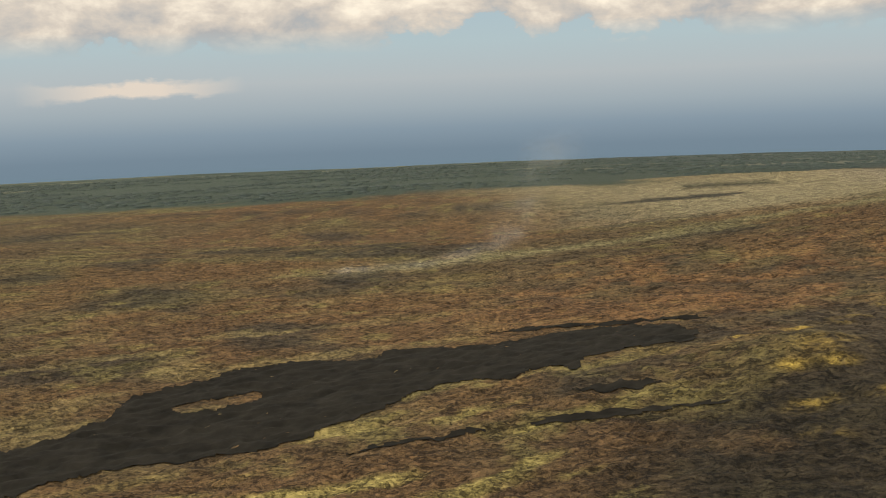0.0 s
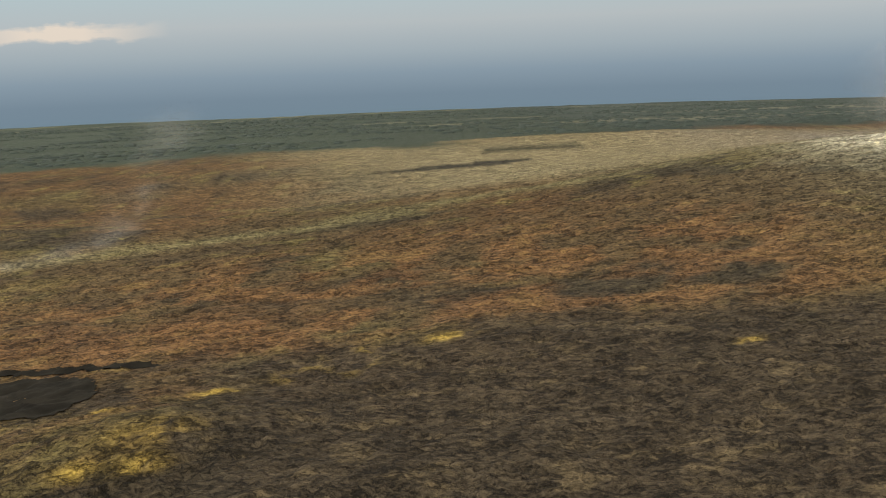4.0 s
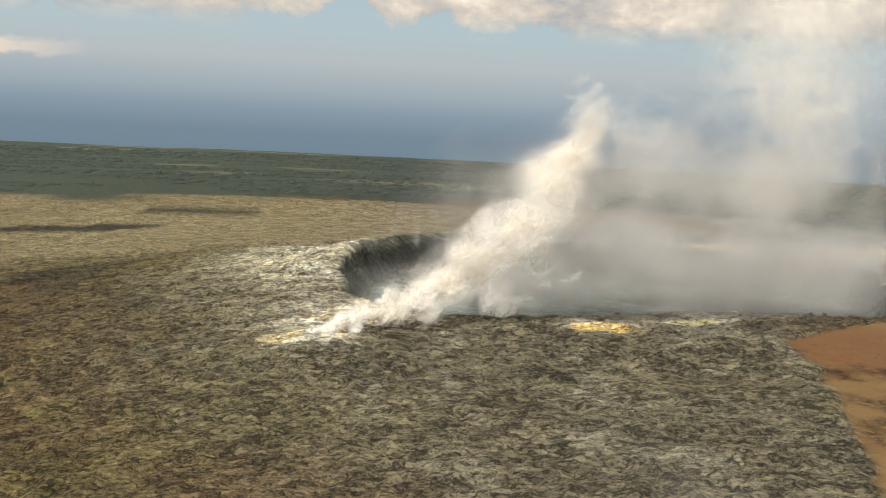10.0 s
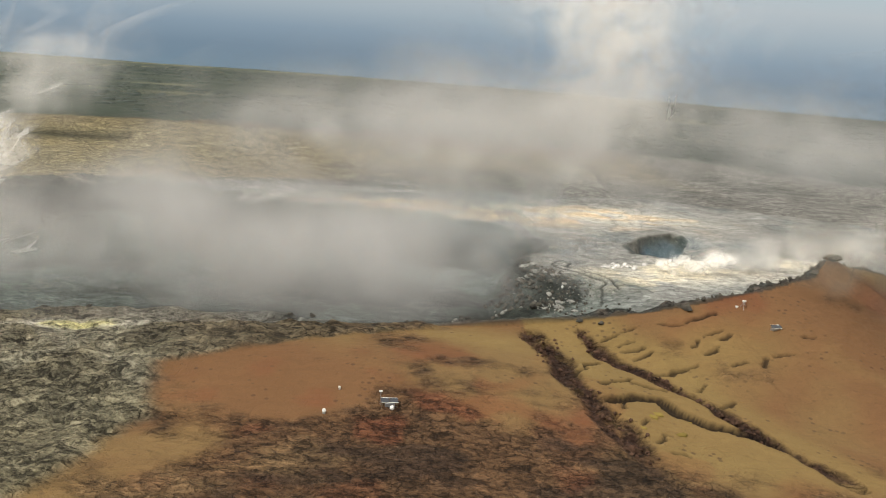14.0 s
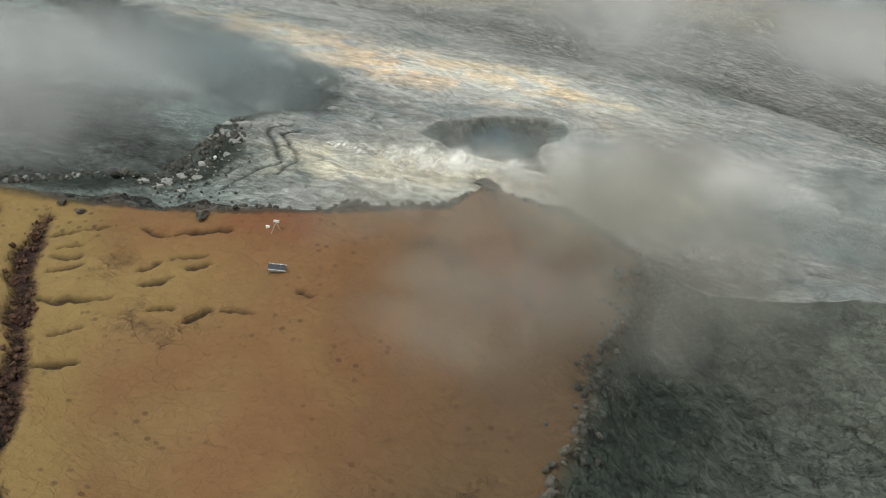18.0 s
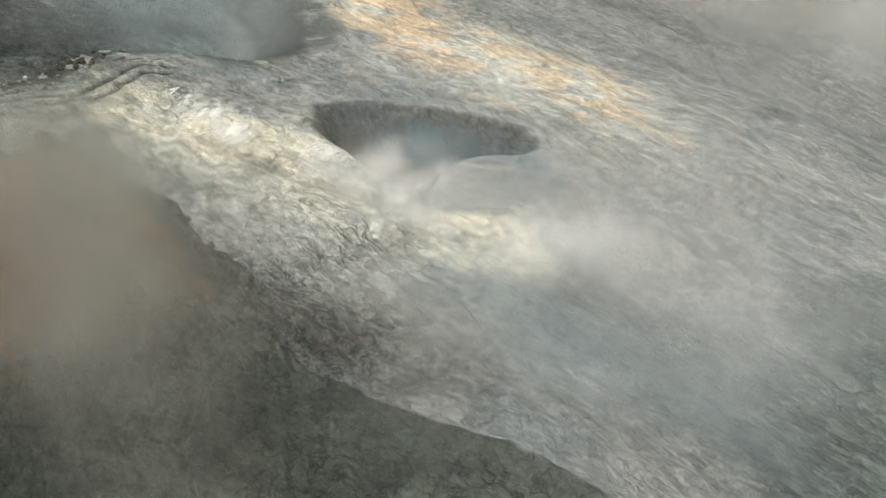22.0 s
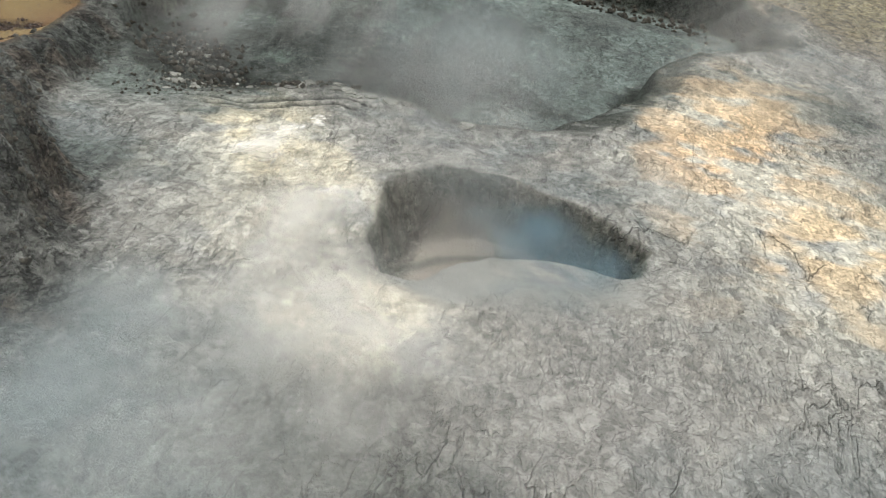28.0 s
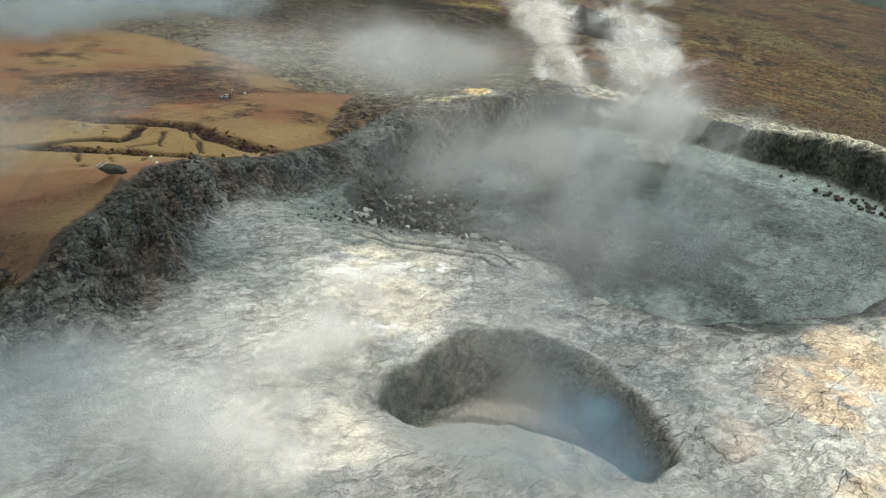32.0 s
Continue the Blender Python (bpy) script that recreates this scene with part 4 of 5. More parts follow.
def empty_at(name, x, y, label, category, group="", z=None):
    e = new(name)
    e.matrix_world = pose(x, y, ground_z(x, y) if z is None else z)
    return tagged(e, label, category, group)


talus = empty_at("rubble_slope", 338, 396, "dark tumbled lava blocks heaped below the pit rim", "rubble")
strew("rock", STONES, talus, scatter(280, 1, 322, 384, 17, 6, 28, lambda x, y: 2 < depth_in(x, y) < 26), lambda r: r.uniform(0.6, 1.2) ** 2 * 1.6, 2)
strew("pale_rock", PALE_STONES, talus, scatter(70, 3, 326, 387, 14, 6, 28, lambda x, y: 3 < depth_in(x, y) < 22), lambda r: r.uniform(0.7, 1.3) ** 2 * 1.3, 4)
crust = empty_at("broken_crust", 352, 424, "grey lava crust broken into tilted plates at the pit edge", "lava crust")
strew("plate", PLATES, crust, scatter(36, 5, 350, 416, 4, 11, 0, lambda x, y: -2 < depth_in(x, y) < 8), lambda r: r.uniform(1.2, 3.2), 6, 9, 0.16)
strew("rock", STONES, crust, scatter(200, 7, 343, 408, 4, 5, 0, lambda x, y: 0 < depth_in(x, y) < 14), lambda r: r.uniform(0.5, 1.7), 8)
strew("rock", STONES, crust, scatter(170, 27, 350, 393, 5, 7, 20), lambda r: r.uniform(0.3, 0.95), 28)
strew("pale_rock", PALE_STONES, crust, scatter(110, 29, 349, 398, 4.5, 7, 10), lambda r: r.uniform(0.3, 0.85), 30)
wall_rubble = empty_at("west_wall_rubble", 205, 470, "black broken rock along the foot of the crater wall", "rubble")
strew("rock", STONES, wall_rubble, scatter(160, 9, 206, 468, 7, 30, -8, lambda x, y: 3 < depth_in(x, y) < 18), lambda r: r.uniform(0.9, 2.6), 10)
tuff = empty_at("cracked_tuff", 354, 345, "yellow ash crust broken into blocks along a sunken strip", "tuff blocks")
strew("block", TUFF, tuff, scatter(5, 11, 360, 328, 2.2, 4, -30), lambda r: r.uniform(1.2, 2.8), 12, 6, 0.25)


def beside(line, n, seed, spread):
    rnd, out = random.Random(seed), []
    for _ in range(n):
        k = rnd.randrange(len(line) - 1)
        u, (ax, ay), (bx, by) = rnd.random(), line[k], line[k + 1]
        out.append((ax + (bx - ax) * u + rnd.gauss(0, spread), ay + (by - ay) * u + rnd.gauss(0, spread)))
    return out


strew("rock", RED_STONES, tuff, beside(STRIP_RIGHT[:-1], 110, 13, 0.8), lambda r: r.uniform(0.3, 1.2), 14)
strew("rock", RED_STONES, tuff, beside(STRIP_LEFT[:-1], 130, 15, 1.4), lambda r: r.uniform(0.3, 1.1), 16)


def on_face(x, y):
    d, south, at, top = (float(v[0]) for v in scarp(np.array([x]), np.array([y])))
    return not south and 0.5 < d < 9 and top > 29


face = empty_at("ridge_face_rubble", 410, 398, "dark crags of broken cinder on the steep inner ridge face", "rubble")
strew("rock", STONES, face, scatter(230, 17, 396, 387, 20, 3.4, 33, on_face), lambda r: r.uniform(0.5, 1.5), 18, 25)


brink = empty_at("brink_crags", 427, 370, "dark jagged cinder crags along the edge of the ash slope", "rubble")
strew("rock", STONES, brink, [(425.5 + 0.06 * (372 - y) + r.gauss(0.5, 1.3), y) for r in [random.Random(61)] for y in np.linspace(342, 393, 130)], lambda r: r.uniform(0.5, 1.9), 62, 30)


def boulder(x, y, size, seed, label, flat=0.8):
    ob = new("boulder", mesh_of("boulder", lump(seed, flat, 2, 0.22), M_ROCK))
    ob.matrix_world = pose(x, y, ground_z(x, y), 0, 0, seed * 40) @ Matrix.Diagonal((size * 1.3, size, size * 0.85, 1))
    return tagged(ob, label, "boulder", "boulders on the crater rim")


boulder(370.4, 368.4, 2.3, 201, "dark squarish lava boulder perched on the ash ridge")
boulder(403, 386.4, 3.0, 202, "large dark crag on the highest point of the ridge", 0.62)
boulder(399.5, 384.9, 1.9, 203, "dark crag beside the top of the ash ridge")
for k, (x, y, s) in enumerate(((228, 352, 1.0), (237, 353.5, 1.7), (246, 354, 1.4), (262, 357, 1.0), (268, 358.5, 1.2), (297, 360.5, 1.1), (301, 361.5, 1.3), (309, 364, 1.0), (318, 366, 1.1), (333, 372, 1.0), (350, 366, 1.5), (354, 365, 1.2))):
    boulder(x, y, s, 210 + k, "small dark lava boulder on the crater rim")


def station(x, y, turn, label):
    """A low timber frame with two tilted solar panels, a battery box and a dish cover."""
    e = empty_at("monitoring_station", x, y, label, "instrument")
    e.matrix_world = pose(x, y, ground_z(x, y), 0, 0, turn)
    for sx in (-1.1, 1.1):
        for sy in (-0.45, 0.45):
            part("leg", rod((sx, sy, -0.3), (sx, sy, 1.0 if sy > 0 else 0.7), 0.06), M_WOOD, e)
    part("crossbar", box(2.5, 0.09, 0.09, (0, 0.45, 1.0)), M_WOOD, e)
    part("crossbar", box(2.5, 0.09, 0.09, (0, -0.45, 0.7)), M_WOOD, e)
    tilt = Matrix.Rotation(radians(18), 4, "X")
    for sx in (-0.66, 0.66):
        p = part("solar_panel", box(1.2, 1.05, 0.05, (sx, 0, 0.93), tilt, 0.01), M_PANEL, e, "dark glass solar panel")
        part("frame", box(1.26, 0.06, 0.08, (sx, -0.53, 0.77), tilt), M_WHITE, p, "white aluminium edge")
        part("frame", box(1.26, 0.06, 0.08, (sx, 0.53, 1.11), tilt), M_WHITE, p, "white aluminium edge")
    part("battery_box", box(1.5, 0.7, 0.5, (0.1, 0.1, 0.2), None, 0.04), M_STEEL, e, "grey metal battery box")
    bm = bmesh.new()
    bmesh.ops.create_uvsphere(bm, u_segments=14, v_segments=8, radius=0.34)
    bmesh.ops.translate(bm, vec=(0.3, -1.1, 0.2), verts=bm.verts)
    part("antenna_dome", bm, M_WHITE, e, "white antenna dome")
    part("mast", rod((-1.3, 0.5, -0.2), (-1.3, 0.5, 2.1), 0.045), M_STEEL, e)
    part("camera_housing", box(0.5, 0.24, 0.24, (-1.3, 0.6, 2.1), None, 0.03), M_WHITE, e, "white camera housing")
    return e


def solar_table(x, y, turn):
    e = empty_at("solar_array", x, y, "grey solar panels on a low frame on orange ash", "instrument")
    e.matrix_world = pose(x, y, ground_z(x, y), 0, 0, turn) @ Matrix.Scale(0.75, 4)
    for k in range(3):
        p = part("solar_panel", box(0.95, 1.3, 0.05, ((k - 1) * 1.0, 0, 0.85), Matrix.Rotation(radians(22), 4, "X"), 0.01), M_PANEL, e, "dark glass solar panel")
        part("frame", box(0.97, 0.07, 0.08, ((k - 1) * 1.0, -0.64, 0.6), Matrix.Rotation(radians(22), 4, "X")), M_WHITE, p)
        part("frame", box(0.97, 0.07, 0.08, ((k - 1) * 1.0, 0.64, 1.1), Matrix.Rotation(radians(22), 4, "X")), M_WHITE, p)
    for sx in (-1.3, 1.3):
        for sy in (-0.5, 0.5):
            part("leg", rod((sx, sy, -0.3), (sx, sy, 0.86 + 0.4 * sy), 0.05), M_STEEL, e)
    part("ballast_box", box(2.2, 0.8, 0.4, (0, 0.2, 0.12), None, 0.04), M_STEEL, e)
    return e


def tripod(x, y, turn):
    e = empty_at("camera_tripod", x, y, "white weatherproof camera on a metal tripod at the crater edge", "instrument")
    e.matrix_world = pose(x, y, ground_z(x, y), 0, 0, turn) @ Matrix.Scale(0.8, 4)
    for k in range(3):
        a = k * 2.094
        part("leg", rod((1.0 * math.cos(a), 1.0 * math.sin(a), -0.3), (0, 0, 1.5), 0.05), M_STEEL, e)
    part("camera_housing", box(0.9, 0.35, 0.35, (0, 0, 1.6), None, 0.05), M_WHITE, e, "white camera housing")
    part("equipment_case", box(0.7, 0.5, 0.4, (1.6, 0.5, 0.1), None, 0.04), M_WHITE, e, "white equipment case")
    part("equipment_case", box(0.6, 0.5, 0.4, (-1.4, 0.7, 0.1), None, 0.04), M_WHITE, e, "white equipment case")
    return e


def sphere_case(x, y, r):
    e = empty_at("sensor_dome", x, y, "small white sensor dome standing on orange ash", "instrument", "sensor domes")
    bm = bmesh.new()
    bmesh.ops.create_uvsphere(bm, u_segments=12, v_segments=8, radius=r)
    bmesh.ops.translate(bm, vec=(0, 0, r + 0.1), verts=bm.verts)
    part("dome", bm, M_WHITE, e)
    part("base", rod((0, 0, -0.2), (0, 0, 0.3), r * 0.7, 10), M_STEEL, e)


station(317.0, 322.5, 8, "solar-powered volcano monitoring station on reddish ash")
solar_table(385.5, 362.4, 25)
tripod(381.1, 369.2, 20)
for x, y, r in ((307.8, 319.7, 0.32), (309.3, 326.7, 0.22), (351, 402, 0.3)):
    sphere_case(x, y, r)

# far woods: many small crowns in one sheet
rnd = np.random.RandomState(7)
N = 17000
ang, rad = rnd.uniform(-0.85, 0.75, N), 700 + 3300 * rnd.rand(N) ** 1.4
fx, fy = 100 + rad * np.sin(ang), -50 + rad * np.cos(ang)
edge = np.interp(fx, [-2000, -500, -380, -270, -80, 60, 140, 400, 900], [1050, 950, 900, 1010, 1030, 1100, 1170, 1190, 940]) + 40
ok = (fy > edge) & (fbm(fx, fy * 2.6, 420, 109, 4) < 0.25)
fx, fy = fx[ok], fy[ok]
fz = height(fx, fy)
bm = bmesh.new()
bmesh.ops.create_icosphere(bm, subdivisions=1, radius=1.0)
unit, faces = np.array([v.co[:] for v in bm.verts]), np.array([[v.index for v in f.verts] for f in bm.faces])
bm.free()
size = rnd.uniform(1.8, 4.2, len(fx)) * (1 + (np.hypot(fx, fy) - 900) / 3000)
co = unit[None] * (size[:, None] * rnd.uniform(0.7, 1.3, (len(fx), len(unit))))[..., None] * np.array([1.7, 1.7, 0.30]) + np.stack([fx, fy, fz + 0.1 * size], -1)[:, None]
co[..., 2] -= np.where(unit[None, :, 2] < 0, 14.0, 0.0)
tri = (faces[None] + (np.arange(len(fx)) * len(unit))[:, None, None]).reshape(-1, 3)
me = bpy.data.meshes.new("forest")
me.from_pydata(co.reshape(-1, 3).tolist(), [], tri.tolist())
m, nt, bsdf = material("forest_canopy")
isl = nt.nodes.new("ShaderNodeNewGeometry").outputs["Random Per Island"]
nt.links.new(ramp(nt, isl, [(0.0, (0.022, 0.036, 0.030)), (0.7, (0.028, 0.042, 0.033)), (1.0, (0.036, 0.048, 0.036))]), bsdf.inputs["Base Color"])
bsdf.inputs["Roughness"].default_value = 0.9
me.materials.append(m)
me.polygons.foreach_set("use_smooth", np.ones(len(me.polygons), bool))
tagged(new("forest", me), "dark green forest canopy covering the distant plain", "forest", kind="stuff")

# ---------------------------------------------------------------- steam
def steam_material(name, colour, grain, low, high):
    m = bpy.data.materials.new(name)
    m.use_nodes = True
    nt = m.node_tree
    nt.nodes.clear()
    thick = attr(nt, "thick", "Fac")
    n = noise_node(nt, place(nt), grain, 5, 0.62, 0.5)
    a = maths(nt, "MULTIPLY", thick, ramp(nt, n, [(low, 0.0), (high, 1.0)], "EASE"), clamp=True)
    dif, tr, clear = nt.nodes.new("ShaderNodeBsdfDiffuse"), nt.nodes.new("ShaderNodeBsdfTranslucent"), nt.nodes.new("ShaderNodeBsdfTransparent")
    for b in (dif, tr):
        b.inputs["Color"].default_value = (*colour, 1)
    half, mix, out = nt.nodes.new("ShaderNodeMixShader"), nt.nodes.new("ShaderNodeMixShader"), nt.nodes.new("ShaderNodeOutputMaterial")
    half.inputs[0].default_value = 0.5
    nt.links.new(dif.outputs[0], half.inputs[1]), nt.links.new(tr.outputs[0], half.inputs[2])
    nt.links.new(a, mix.inputs[0]), nt.links.new(clear.outputs[0], mix.inputs[1]), nt.links.new(half.outputs[0], mix.inputs[2])
    nt.links.new(mix.outputs[0], out.inputs[0])
    return m


M_STEAM = steam_material("white_steam", (0.97, 0.95, 0.915), 0.085, 0.34, 0.66)
M_DENSE = steam_material("dense_steam", (0.985, 0.965, 0.92), 0.055, 0.20, 0.50)
M_PLUME = steam_material("sunlit_steam", (0.99, 0.955, 0.895), 0.050, 0.20, 0.58)
M_JET = steam_material("steam_jet", (0.99, 0.97, 0.93), 0.30, 0.02, 0.34)
M_VEIL = steam_material("thin_fume", (0.66, 0.655, 0.64), 0.035, 0.25, 0.75)
M_VEIL2 = steam_material("pale_smoke", (0.90, 0.90, 0.86), 0.09, 0.2, 0.75)
M_GREY = steam_material("blue_grey_fume", (0.50, 0.565, 0.58), 0.05, 0.25, 0.75)
M_DUN = steam_material("dun_fume", (0.47, 0.455, 0.40), 0.05, 0.25, 0.75)
M_BLUE = steam_material("bluish_fume", (0.30, 0.45, 0.54), 0.08, 0.2, 0.7)


def steam(name, label, line, count, opacity, mat, seed, squash=1.0, facing=None, bowl=0.14, fade=0.0, loose=0.75, clump=3):
    """Billows along a line of (x, y, z, radius): each a shallow soft-edged bowl of vapour."""
    rnd = np.random.RandomState(seed)
    line = np.array(line, float)
    seg = np.r_[0, np.cumsum(np.linalg.norm(np.diff(line[:, :3], axis=0), axis=1))]
    rings, sides = np.array([0, 0.28, 0.55, 0.8, 1.0]), 14
    th = np.linspace(0, 2 * math.pi, sides, endpoint=False)
    disc = [(0.0, 0.0, 0.0)] + [(r * math.cos(a), r * math.sin(a), bowl * r * r) for r in rings[1:] for a in th]
    disc = np.array(disc)
    fall = np.r_[1.0, np.repeat((1 - rings[1:] ** 2) ** 1.6, sides)]
    tri = [(0, 1 + k, 1 + (k + 1) % sides) for k in range(sides)]
    for r in range(3):
        a, b = 1 + r * sides, 1 + (r + 1) * sides
        for k in range(sides):
            j = (k + 1) % sides
            tri += [(a + k, b + k, b + j), (a + k, b + j, a + j)]
    tri = np.array(tri)
    cos, thick, tris = [], [], []
    heads = []
    for n in range(max(12, count // clump)):
        s = rnd.rand() * seg[-1]
        heads.append((s, rnd.normal(0, 0.40, 3), rnd.uniform(0.6, 1.35)))
    for n in range(count):
        s, off, grow = heads[rnd.randint(len(heads))]
        s = min(max(s + rnd.normal(0, 0.02) * seg[-1], 0), seg[-1])
        x, y, z, rad = (np.interp(s, seg, line[:, k]) for k in range(4))
        c = np.array([x, y, z]) + (off + rnd.normal(0, 0.30, 3)) * rad * np.array([1, 1, 0.75 * squash])
        rad = rad * grow * 0.85
        nrm = rnd.normal(0, 1, 3)
        if facing is not None:
            nrm = nrm / np.linalg.norm(nrm) * loose + np.array(facing) * rnd.choice([-1, 1])
        rot = np.array(Vector(nrm).to_track_quat("Z", "Y").to_matrix())
        size = rad * rnd.uniform(0.6, 1.25)
        d = disc * (1 + 0.18 * rnd.normal(0, 1, (len(disc), 1)) * (disc[:, :2] ** 2).sum(1, keepdims=True) ** 0.5)
        p = (d @ rot.T) * size
        p[:, 2] *= squash
        cos.append(p + c)
        thick.append(fall * opacity * rnd.uniform(0.5, 1.3) * (1 - fade * s / seg[-1]))
        tris.append(tri + n * len(disc))
    me = bpy.data.meshes.new(name)
    me.from_pydata(np.concatenate(cos).tolist(), [], np.concatenate(tris).tolist())
    me.polygons.foreach_set("use_smooth", np.ones(len(me.polygons), bool))
    paint(me, "thick", np.concatenate(thick))
    me.materials.append(mat)
    return tagged(new(name, me), label, "steam", kind="stuff")


# the vent on the south-west rim: a dense white column leaning downwind
LIT = tuple(SUN_FROM)
steam("steam_plume", "dense white steam column leaning from a vent on the crater rim", [(184, 344, 25, 3.0), (196, 348, 29, 4.2), (208, 350, 35, 5.8), (218, 351, 42, 7.2), (224, 352, 50, 7.6), (229, 353, 59, 7), (237, 353, 70, 5.2), (236, 354, 79, 4.4)], 320, 0.50, M_PLUME, 1, 0.9, LIT, fade=0.6, loose=0.6, clump=5)
steam("steam_plume", "white steam gushing along the ground from a rim vent", [(173, 331.5, 22.6, 1.2), (179, 336, 23.5, 2.2), (187, 343, 25.5, 3.2), (198, 348, 29, 4.0), (210, 350, 32, 4.3)], 150, 1.0, M_DENSE, 21, 0.8, LIT, fade=0.55, loose=0.5)
steam("fume_haze", "thin drifting steam above the crater vent", [(200, 352, 36, 9), (222, 354, 52, 13), (246, 358, 66, 13), (262, 364, 78, 13)], 60, 0.18, M_STEAM, 22, 1.0, LIT, fade=0.3)
# fumaroles between the two pits, drifting east
steam("steam_plume", "white steam drifting from fumaroles between two pits", [(378, 417, 28, 2.2), (390, 423, 30, 4.0), (406, 428, 31.5, 6.0), (424, 433, 33, 8), (442, 437, 34.5, 9.5), (462, 440, 36, 10)], 150, 0.42, M_STEAM, 2, 0.7, fade=0.85)
steam("steam_plume", "white steam drifting from a fumarole beside a pit", [(388, 428.5, 28, 1.2), (396, 429, 29.5, 3), (406, 430, 32, 5), (420, 431, 35, 7)], 60, 0.30, M_STEAM, 3, 0.7, fade=0.5)
steam("steam_plume", "bright white jet of steam from a sulphur fumarole", [(363, 420, 27.3, 0.9), (371, 418.4, 28.4, 1.9), (380, 417.4, 30, 2.8), (390, 417, 32, 3.6)], 70, 0.8, M_JET, 34, 0.7, LIT, fade=0.6, loose=0.5)
steam("steam_plume", "small white jet of steam beside a pit", [(386, 429.6, 27.4, 0.6), (391, 428.4, 28.4, 1.3), (397, 427, 30, 2.2)], 40, 0.7, M_JET, 35, 0.7, LIT, fade=0.5, loose=0.5)
# a tall faint column behind
steam("steam_plume", "tall pale steam column beyond the crater terrace", [(366, 592, 20, 16), (376, 602, 52, 28), (386, 612, 90, 36), (398, 622, 135, 44)], 90, 0.17, M_STEAM, 4, 1.1, (0, -1, 0.1))
# a puff from the floor of the great pit
steam("steam_plume", "round white steam puff over the crater floor", [(221, 395, 17, 4.5), (223, 394, 25, 7.5), (226, 391, 35, 9.5), (229, 387, 45, 8.5), (234, 383, 58, 8)], 130, 0.62, M_STEAM, 5, 1.0, LIT, loose=0.6, fade=0.3)
# small wisps
steam("steam_wisp", "thin wisp of smoke over brown lava", [(-235, 392, -12, 3), (-205, 395, -11, 4), (-185, 398, -10, 5), (-168, 402, -8, 6), (-156, 406, -2, 9), (-146, 408, 8, 10), (-138, 412, 22, 11), (-126, 418, 48, 14)], 220, 0.055, M_VEIL2, 6, 0.6, (0, -1, 0.1), clump=1, fade=0.65)
steam("steam_wisp", "small wisp of steam on the terrace", [(375, 474, 28, 2), (379, 473, 32, 4), (383, 472, 36, 5)], 22, 0.16, M_STEAM, 7)
steam("steam_wisp", "small wisp of steam at the pit edge", [(334, 446, 18, 2.0), (335, 446, 22, 3.5), (337, 446, 26, 4)], 26, 0.10, M_STEAM, 8)
steam("steam_wisp", "wisp of bluish steam on the north rim", [(270, 497, 26, 2), (274, 497, 31, 4), (280, 497, 38, 7), (288, 497, 48, 9)], 30, 0.10, M_STEAM, 9)
# thin fume lying in the crater and over the terrace
steam("fume_haze", "thin grey fume lying inside the crater", [(196, 394, 20, 16), (215, 392, 27, 22), (250, 398, 31, 27), (290, 405, 32, 28), (322, 404, 31, 24)], 130, 0.30, M_VEIL, 10, 0.45, (0, -1, 0.1), 0.1, loose=0.12, clump=1)
steam("fume_haze", "blue-grey fume hanging at the crater's inner corner", [(300, 440, 28, 16), (318, 440, 30, 18), (334, 434, 32, 18), (346, 422, 33, 15)], 80, 0.15, M_GREY, 31, 0.7, (0.55, -0.83, 0.05), 0.05, loose=0.08, clump=1)
steam("fume_haze", "grey fume bank drifting low down the flank", [(90, 96, 8, 26), (150, 132, 12, 30), (215, 166, 14, 30), (275, 192, 16, 28), (325, 214, 18, 22)], 130, 0.30, M_GREY, 33, 0.6, (0.7, 0.7, 0.15), 0.05, loose=0.3, clump=1)
steam("fume_haze", "thin grey fume drifting over the far terrace", [(330, 560, 52, 46), (400, 550, 52, 46), (470, 540, 50, 46), (540, 540, 52, 46)], 40, 0.34, M_VEIL, 11, 0.5, (0.3, -1, 0.2), 0.1)
steam("fume_haze", "thin grey fume spilling over the ridge", [(388, 362, 42, 8), (402, 370, 45, 10), (416, 374, 45, 12), (432, 380, 44, 13), (448, 388, 42, 14)], 110, 0.22, M_DUN, 12, 0.6, (0.6, -0.8, 0.5), 0.1, clump=1)
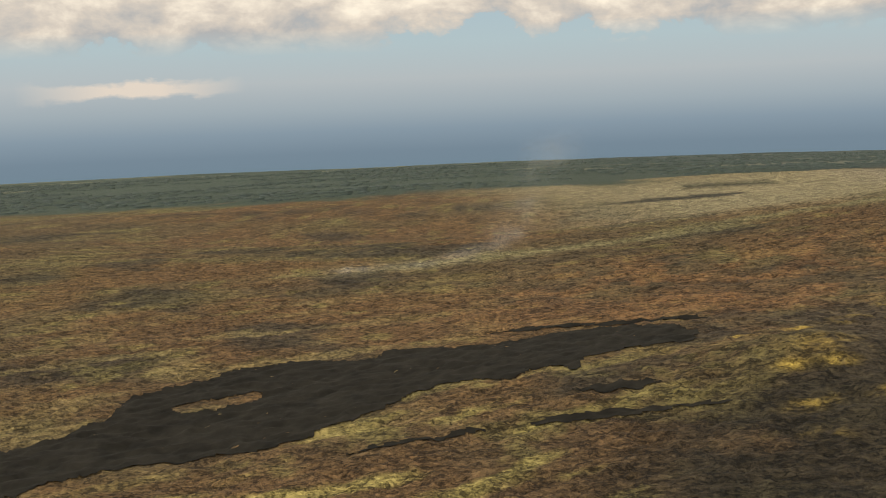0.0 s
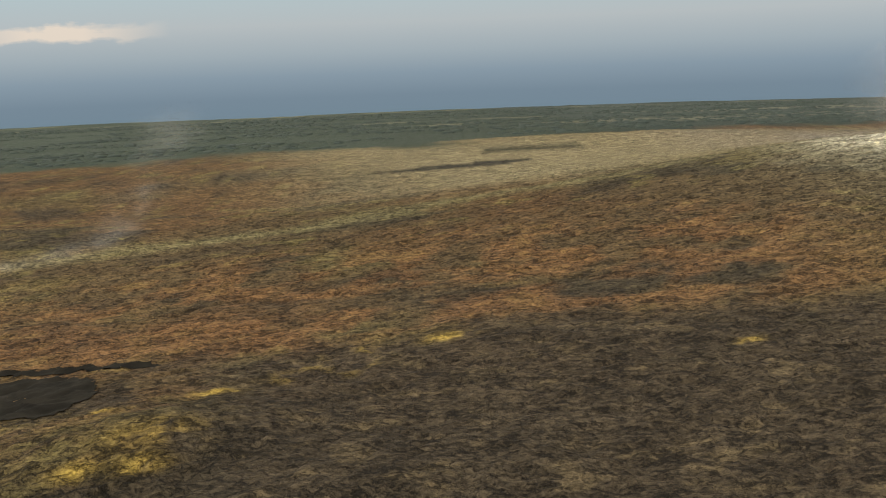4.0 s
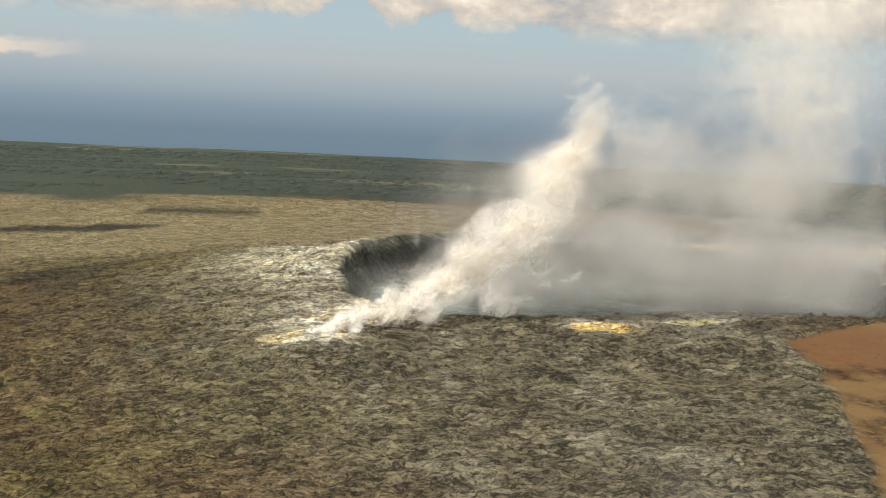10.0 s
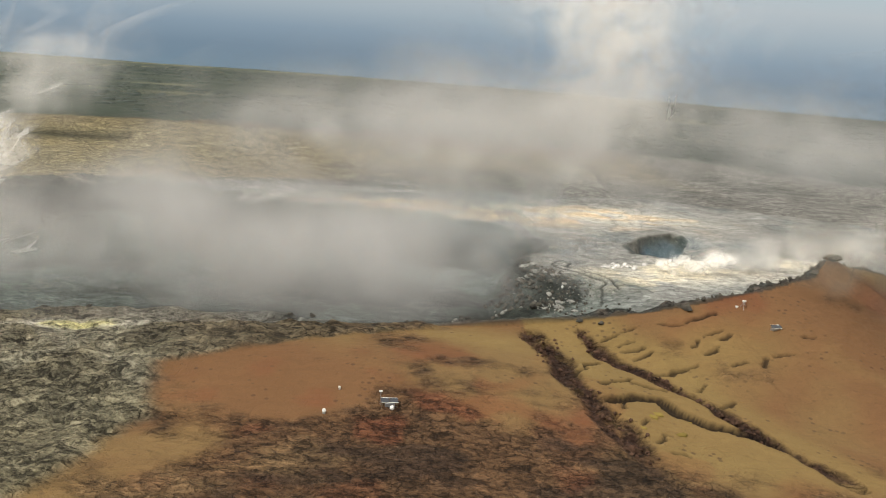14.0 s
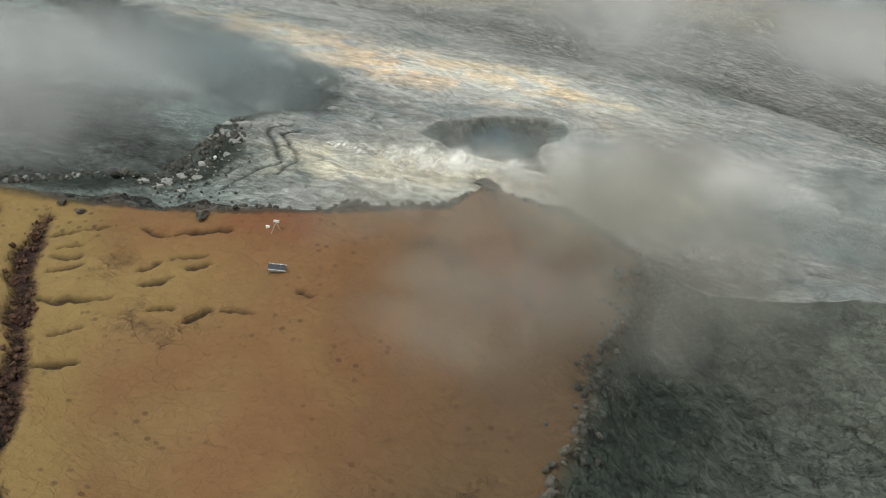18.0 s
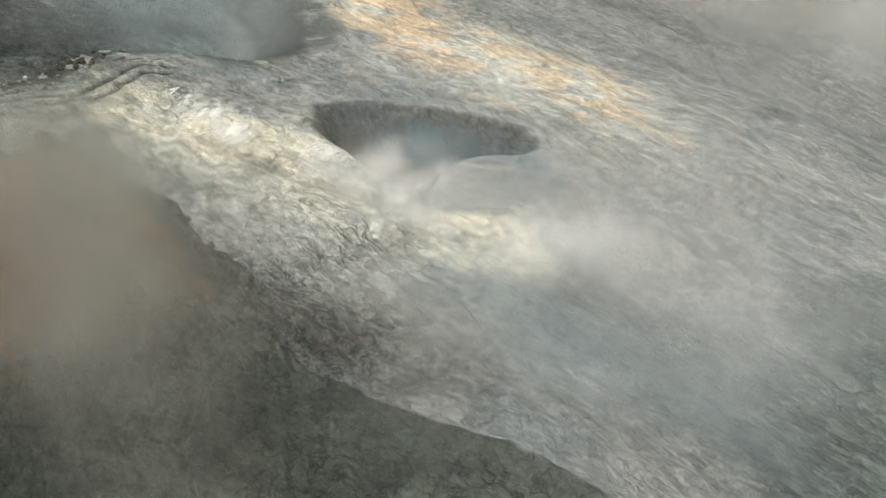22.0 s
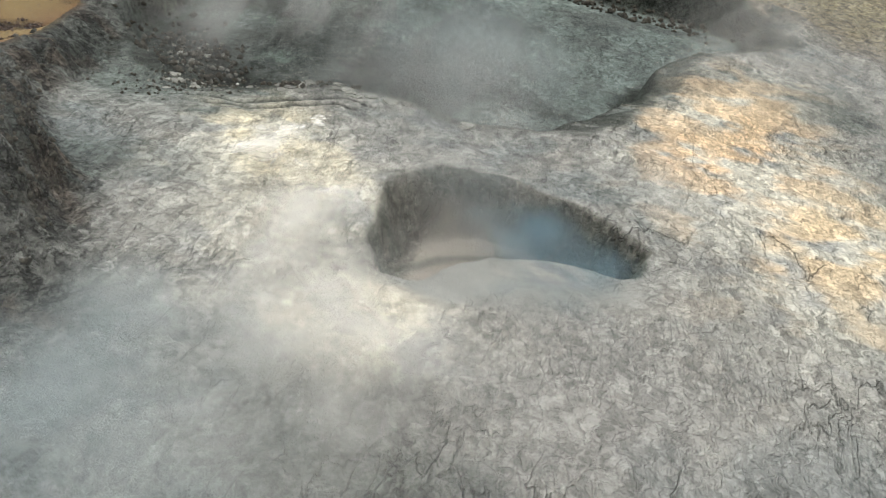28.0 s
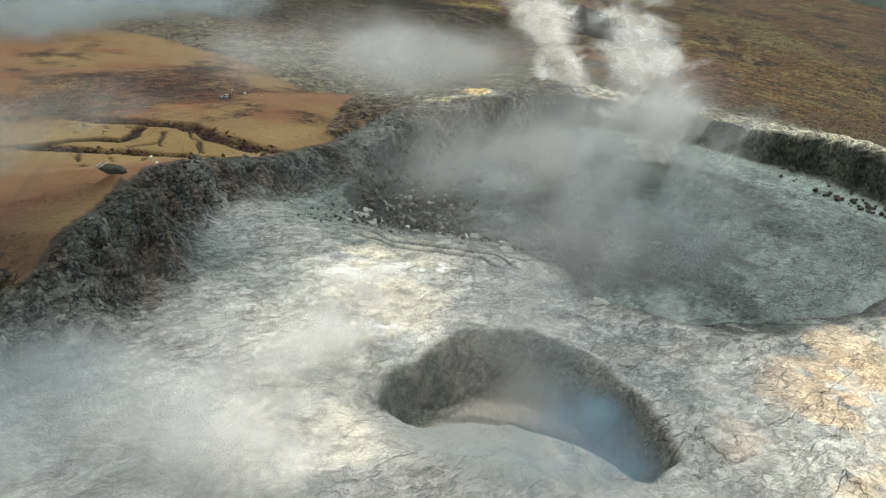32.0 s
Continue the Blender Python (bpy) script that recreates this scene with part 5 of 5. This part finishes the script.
steam("fume_haze", "dun fume lying over the dark end of the ridge", [(406, 350, 37, 9), (421, 360, 38, 11), (436, 372, 39, 12), (451, 385, 39, 13)], 70, 0.14, M_DUN, 36, 0.6, (0.5, -0.6, 0.7), 0.1, clump=1)
steam("fume_haze", "thin grey fume drifting beyond the crater", [(215, 566, 36, 26), (262, 584, 42, 32), (310, 592, 46, 36), (352, 584, 46, 36)], 56, 0.20, M_VEIL, 37, 0.7, (0.1, -1, 0.1), 0.1, loose=0.3, clump=1)
steam("fume_haze", "thin veil of fume above the terrace and the pits", [(368, 430, 36, 18), (400, 432, 40, 22), (430, 440, 42, 22), (452, 452, 44, 20)], 46, 0.075, M_VEIL, 38, 0.4, (0.5, -0.1, 0.85), 0.1, loose=0.3, clump=1)
steam("fume_haze", "grey fume drifting along the crater's south rim", [(345, 353, 44, 12), (310, 352, 42, 14), (275, 352, 39, 15), (235, 352, 37, 15)], 80, 0.24, M_VEIL, 39, 0.6, (0.7, 0.3, 0.1), 0.1, loose=0.4, clump=1)
steam("fume_haze", "thin grey fume drifting high above the terrace edge", [(452, 420, 58, 16), (468, 412, 62, 18), (482, 404, 66, 18), (490, 392, 68, 18)], 60, 0.10, M_VEIL, 14, 0.6, (0.8, -0.5, 0.45), 0.1, clump=1)
steam("fume_haze", "bluish fume hanging in the small pit", [(378, 452, 23, 5), (386, 459, 23.5, 6), (393, 463, 24, 6), (401, 462, 25, 6), (406, 458, 26, 5)], 150, 0.20, M_BLUE, 15, 0.7, (0.9, 0.2, 0.5), 0.1, clump=1)
# the steam's shaded drift: its self-shadow is put into the sheets' blue-grey colour
steam("fume_haze", "drifting steam below the ridge, its shade painted blue-grey", [(430, 418, 31, 7), (442, 422, 33, 10), (456, 425, 36, 12), (472, 430, 40, 13)], 110, 0.15, M_GREY, 17, 0.5, (0.3, 0.4, 0.9), 0.1, clump=1)
steam("fume_haze", "thin blue-grey fume filling the small pit", [(380, 442, 24.5, 6), (386, 452, 25, 7), (394, 458, 25.5, 7)], 40, 0.06, M_GREY, 18, 0.6, (0.7, -0.3, 0.6), 0.1, clump=1)
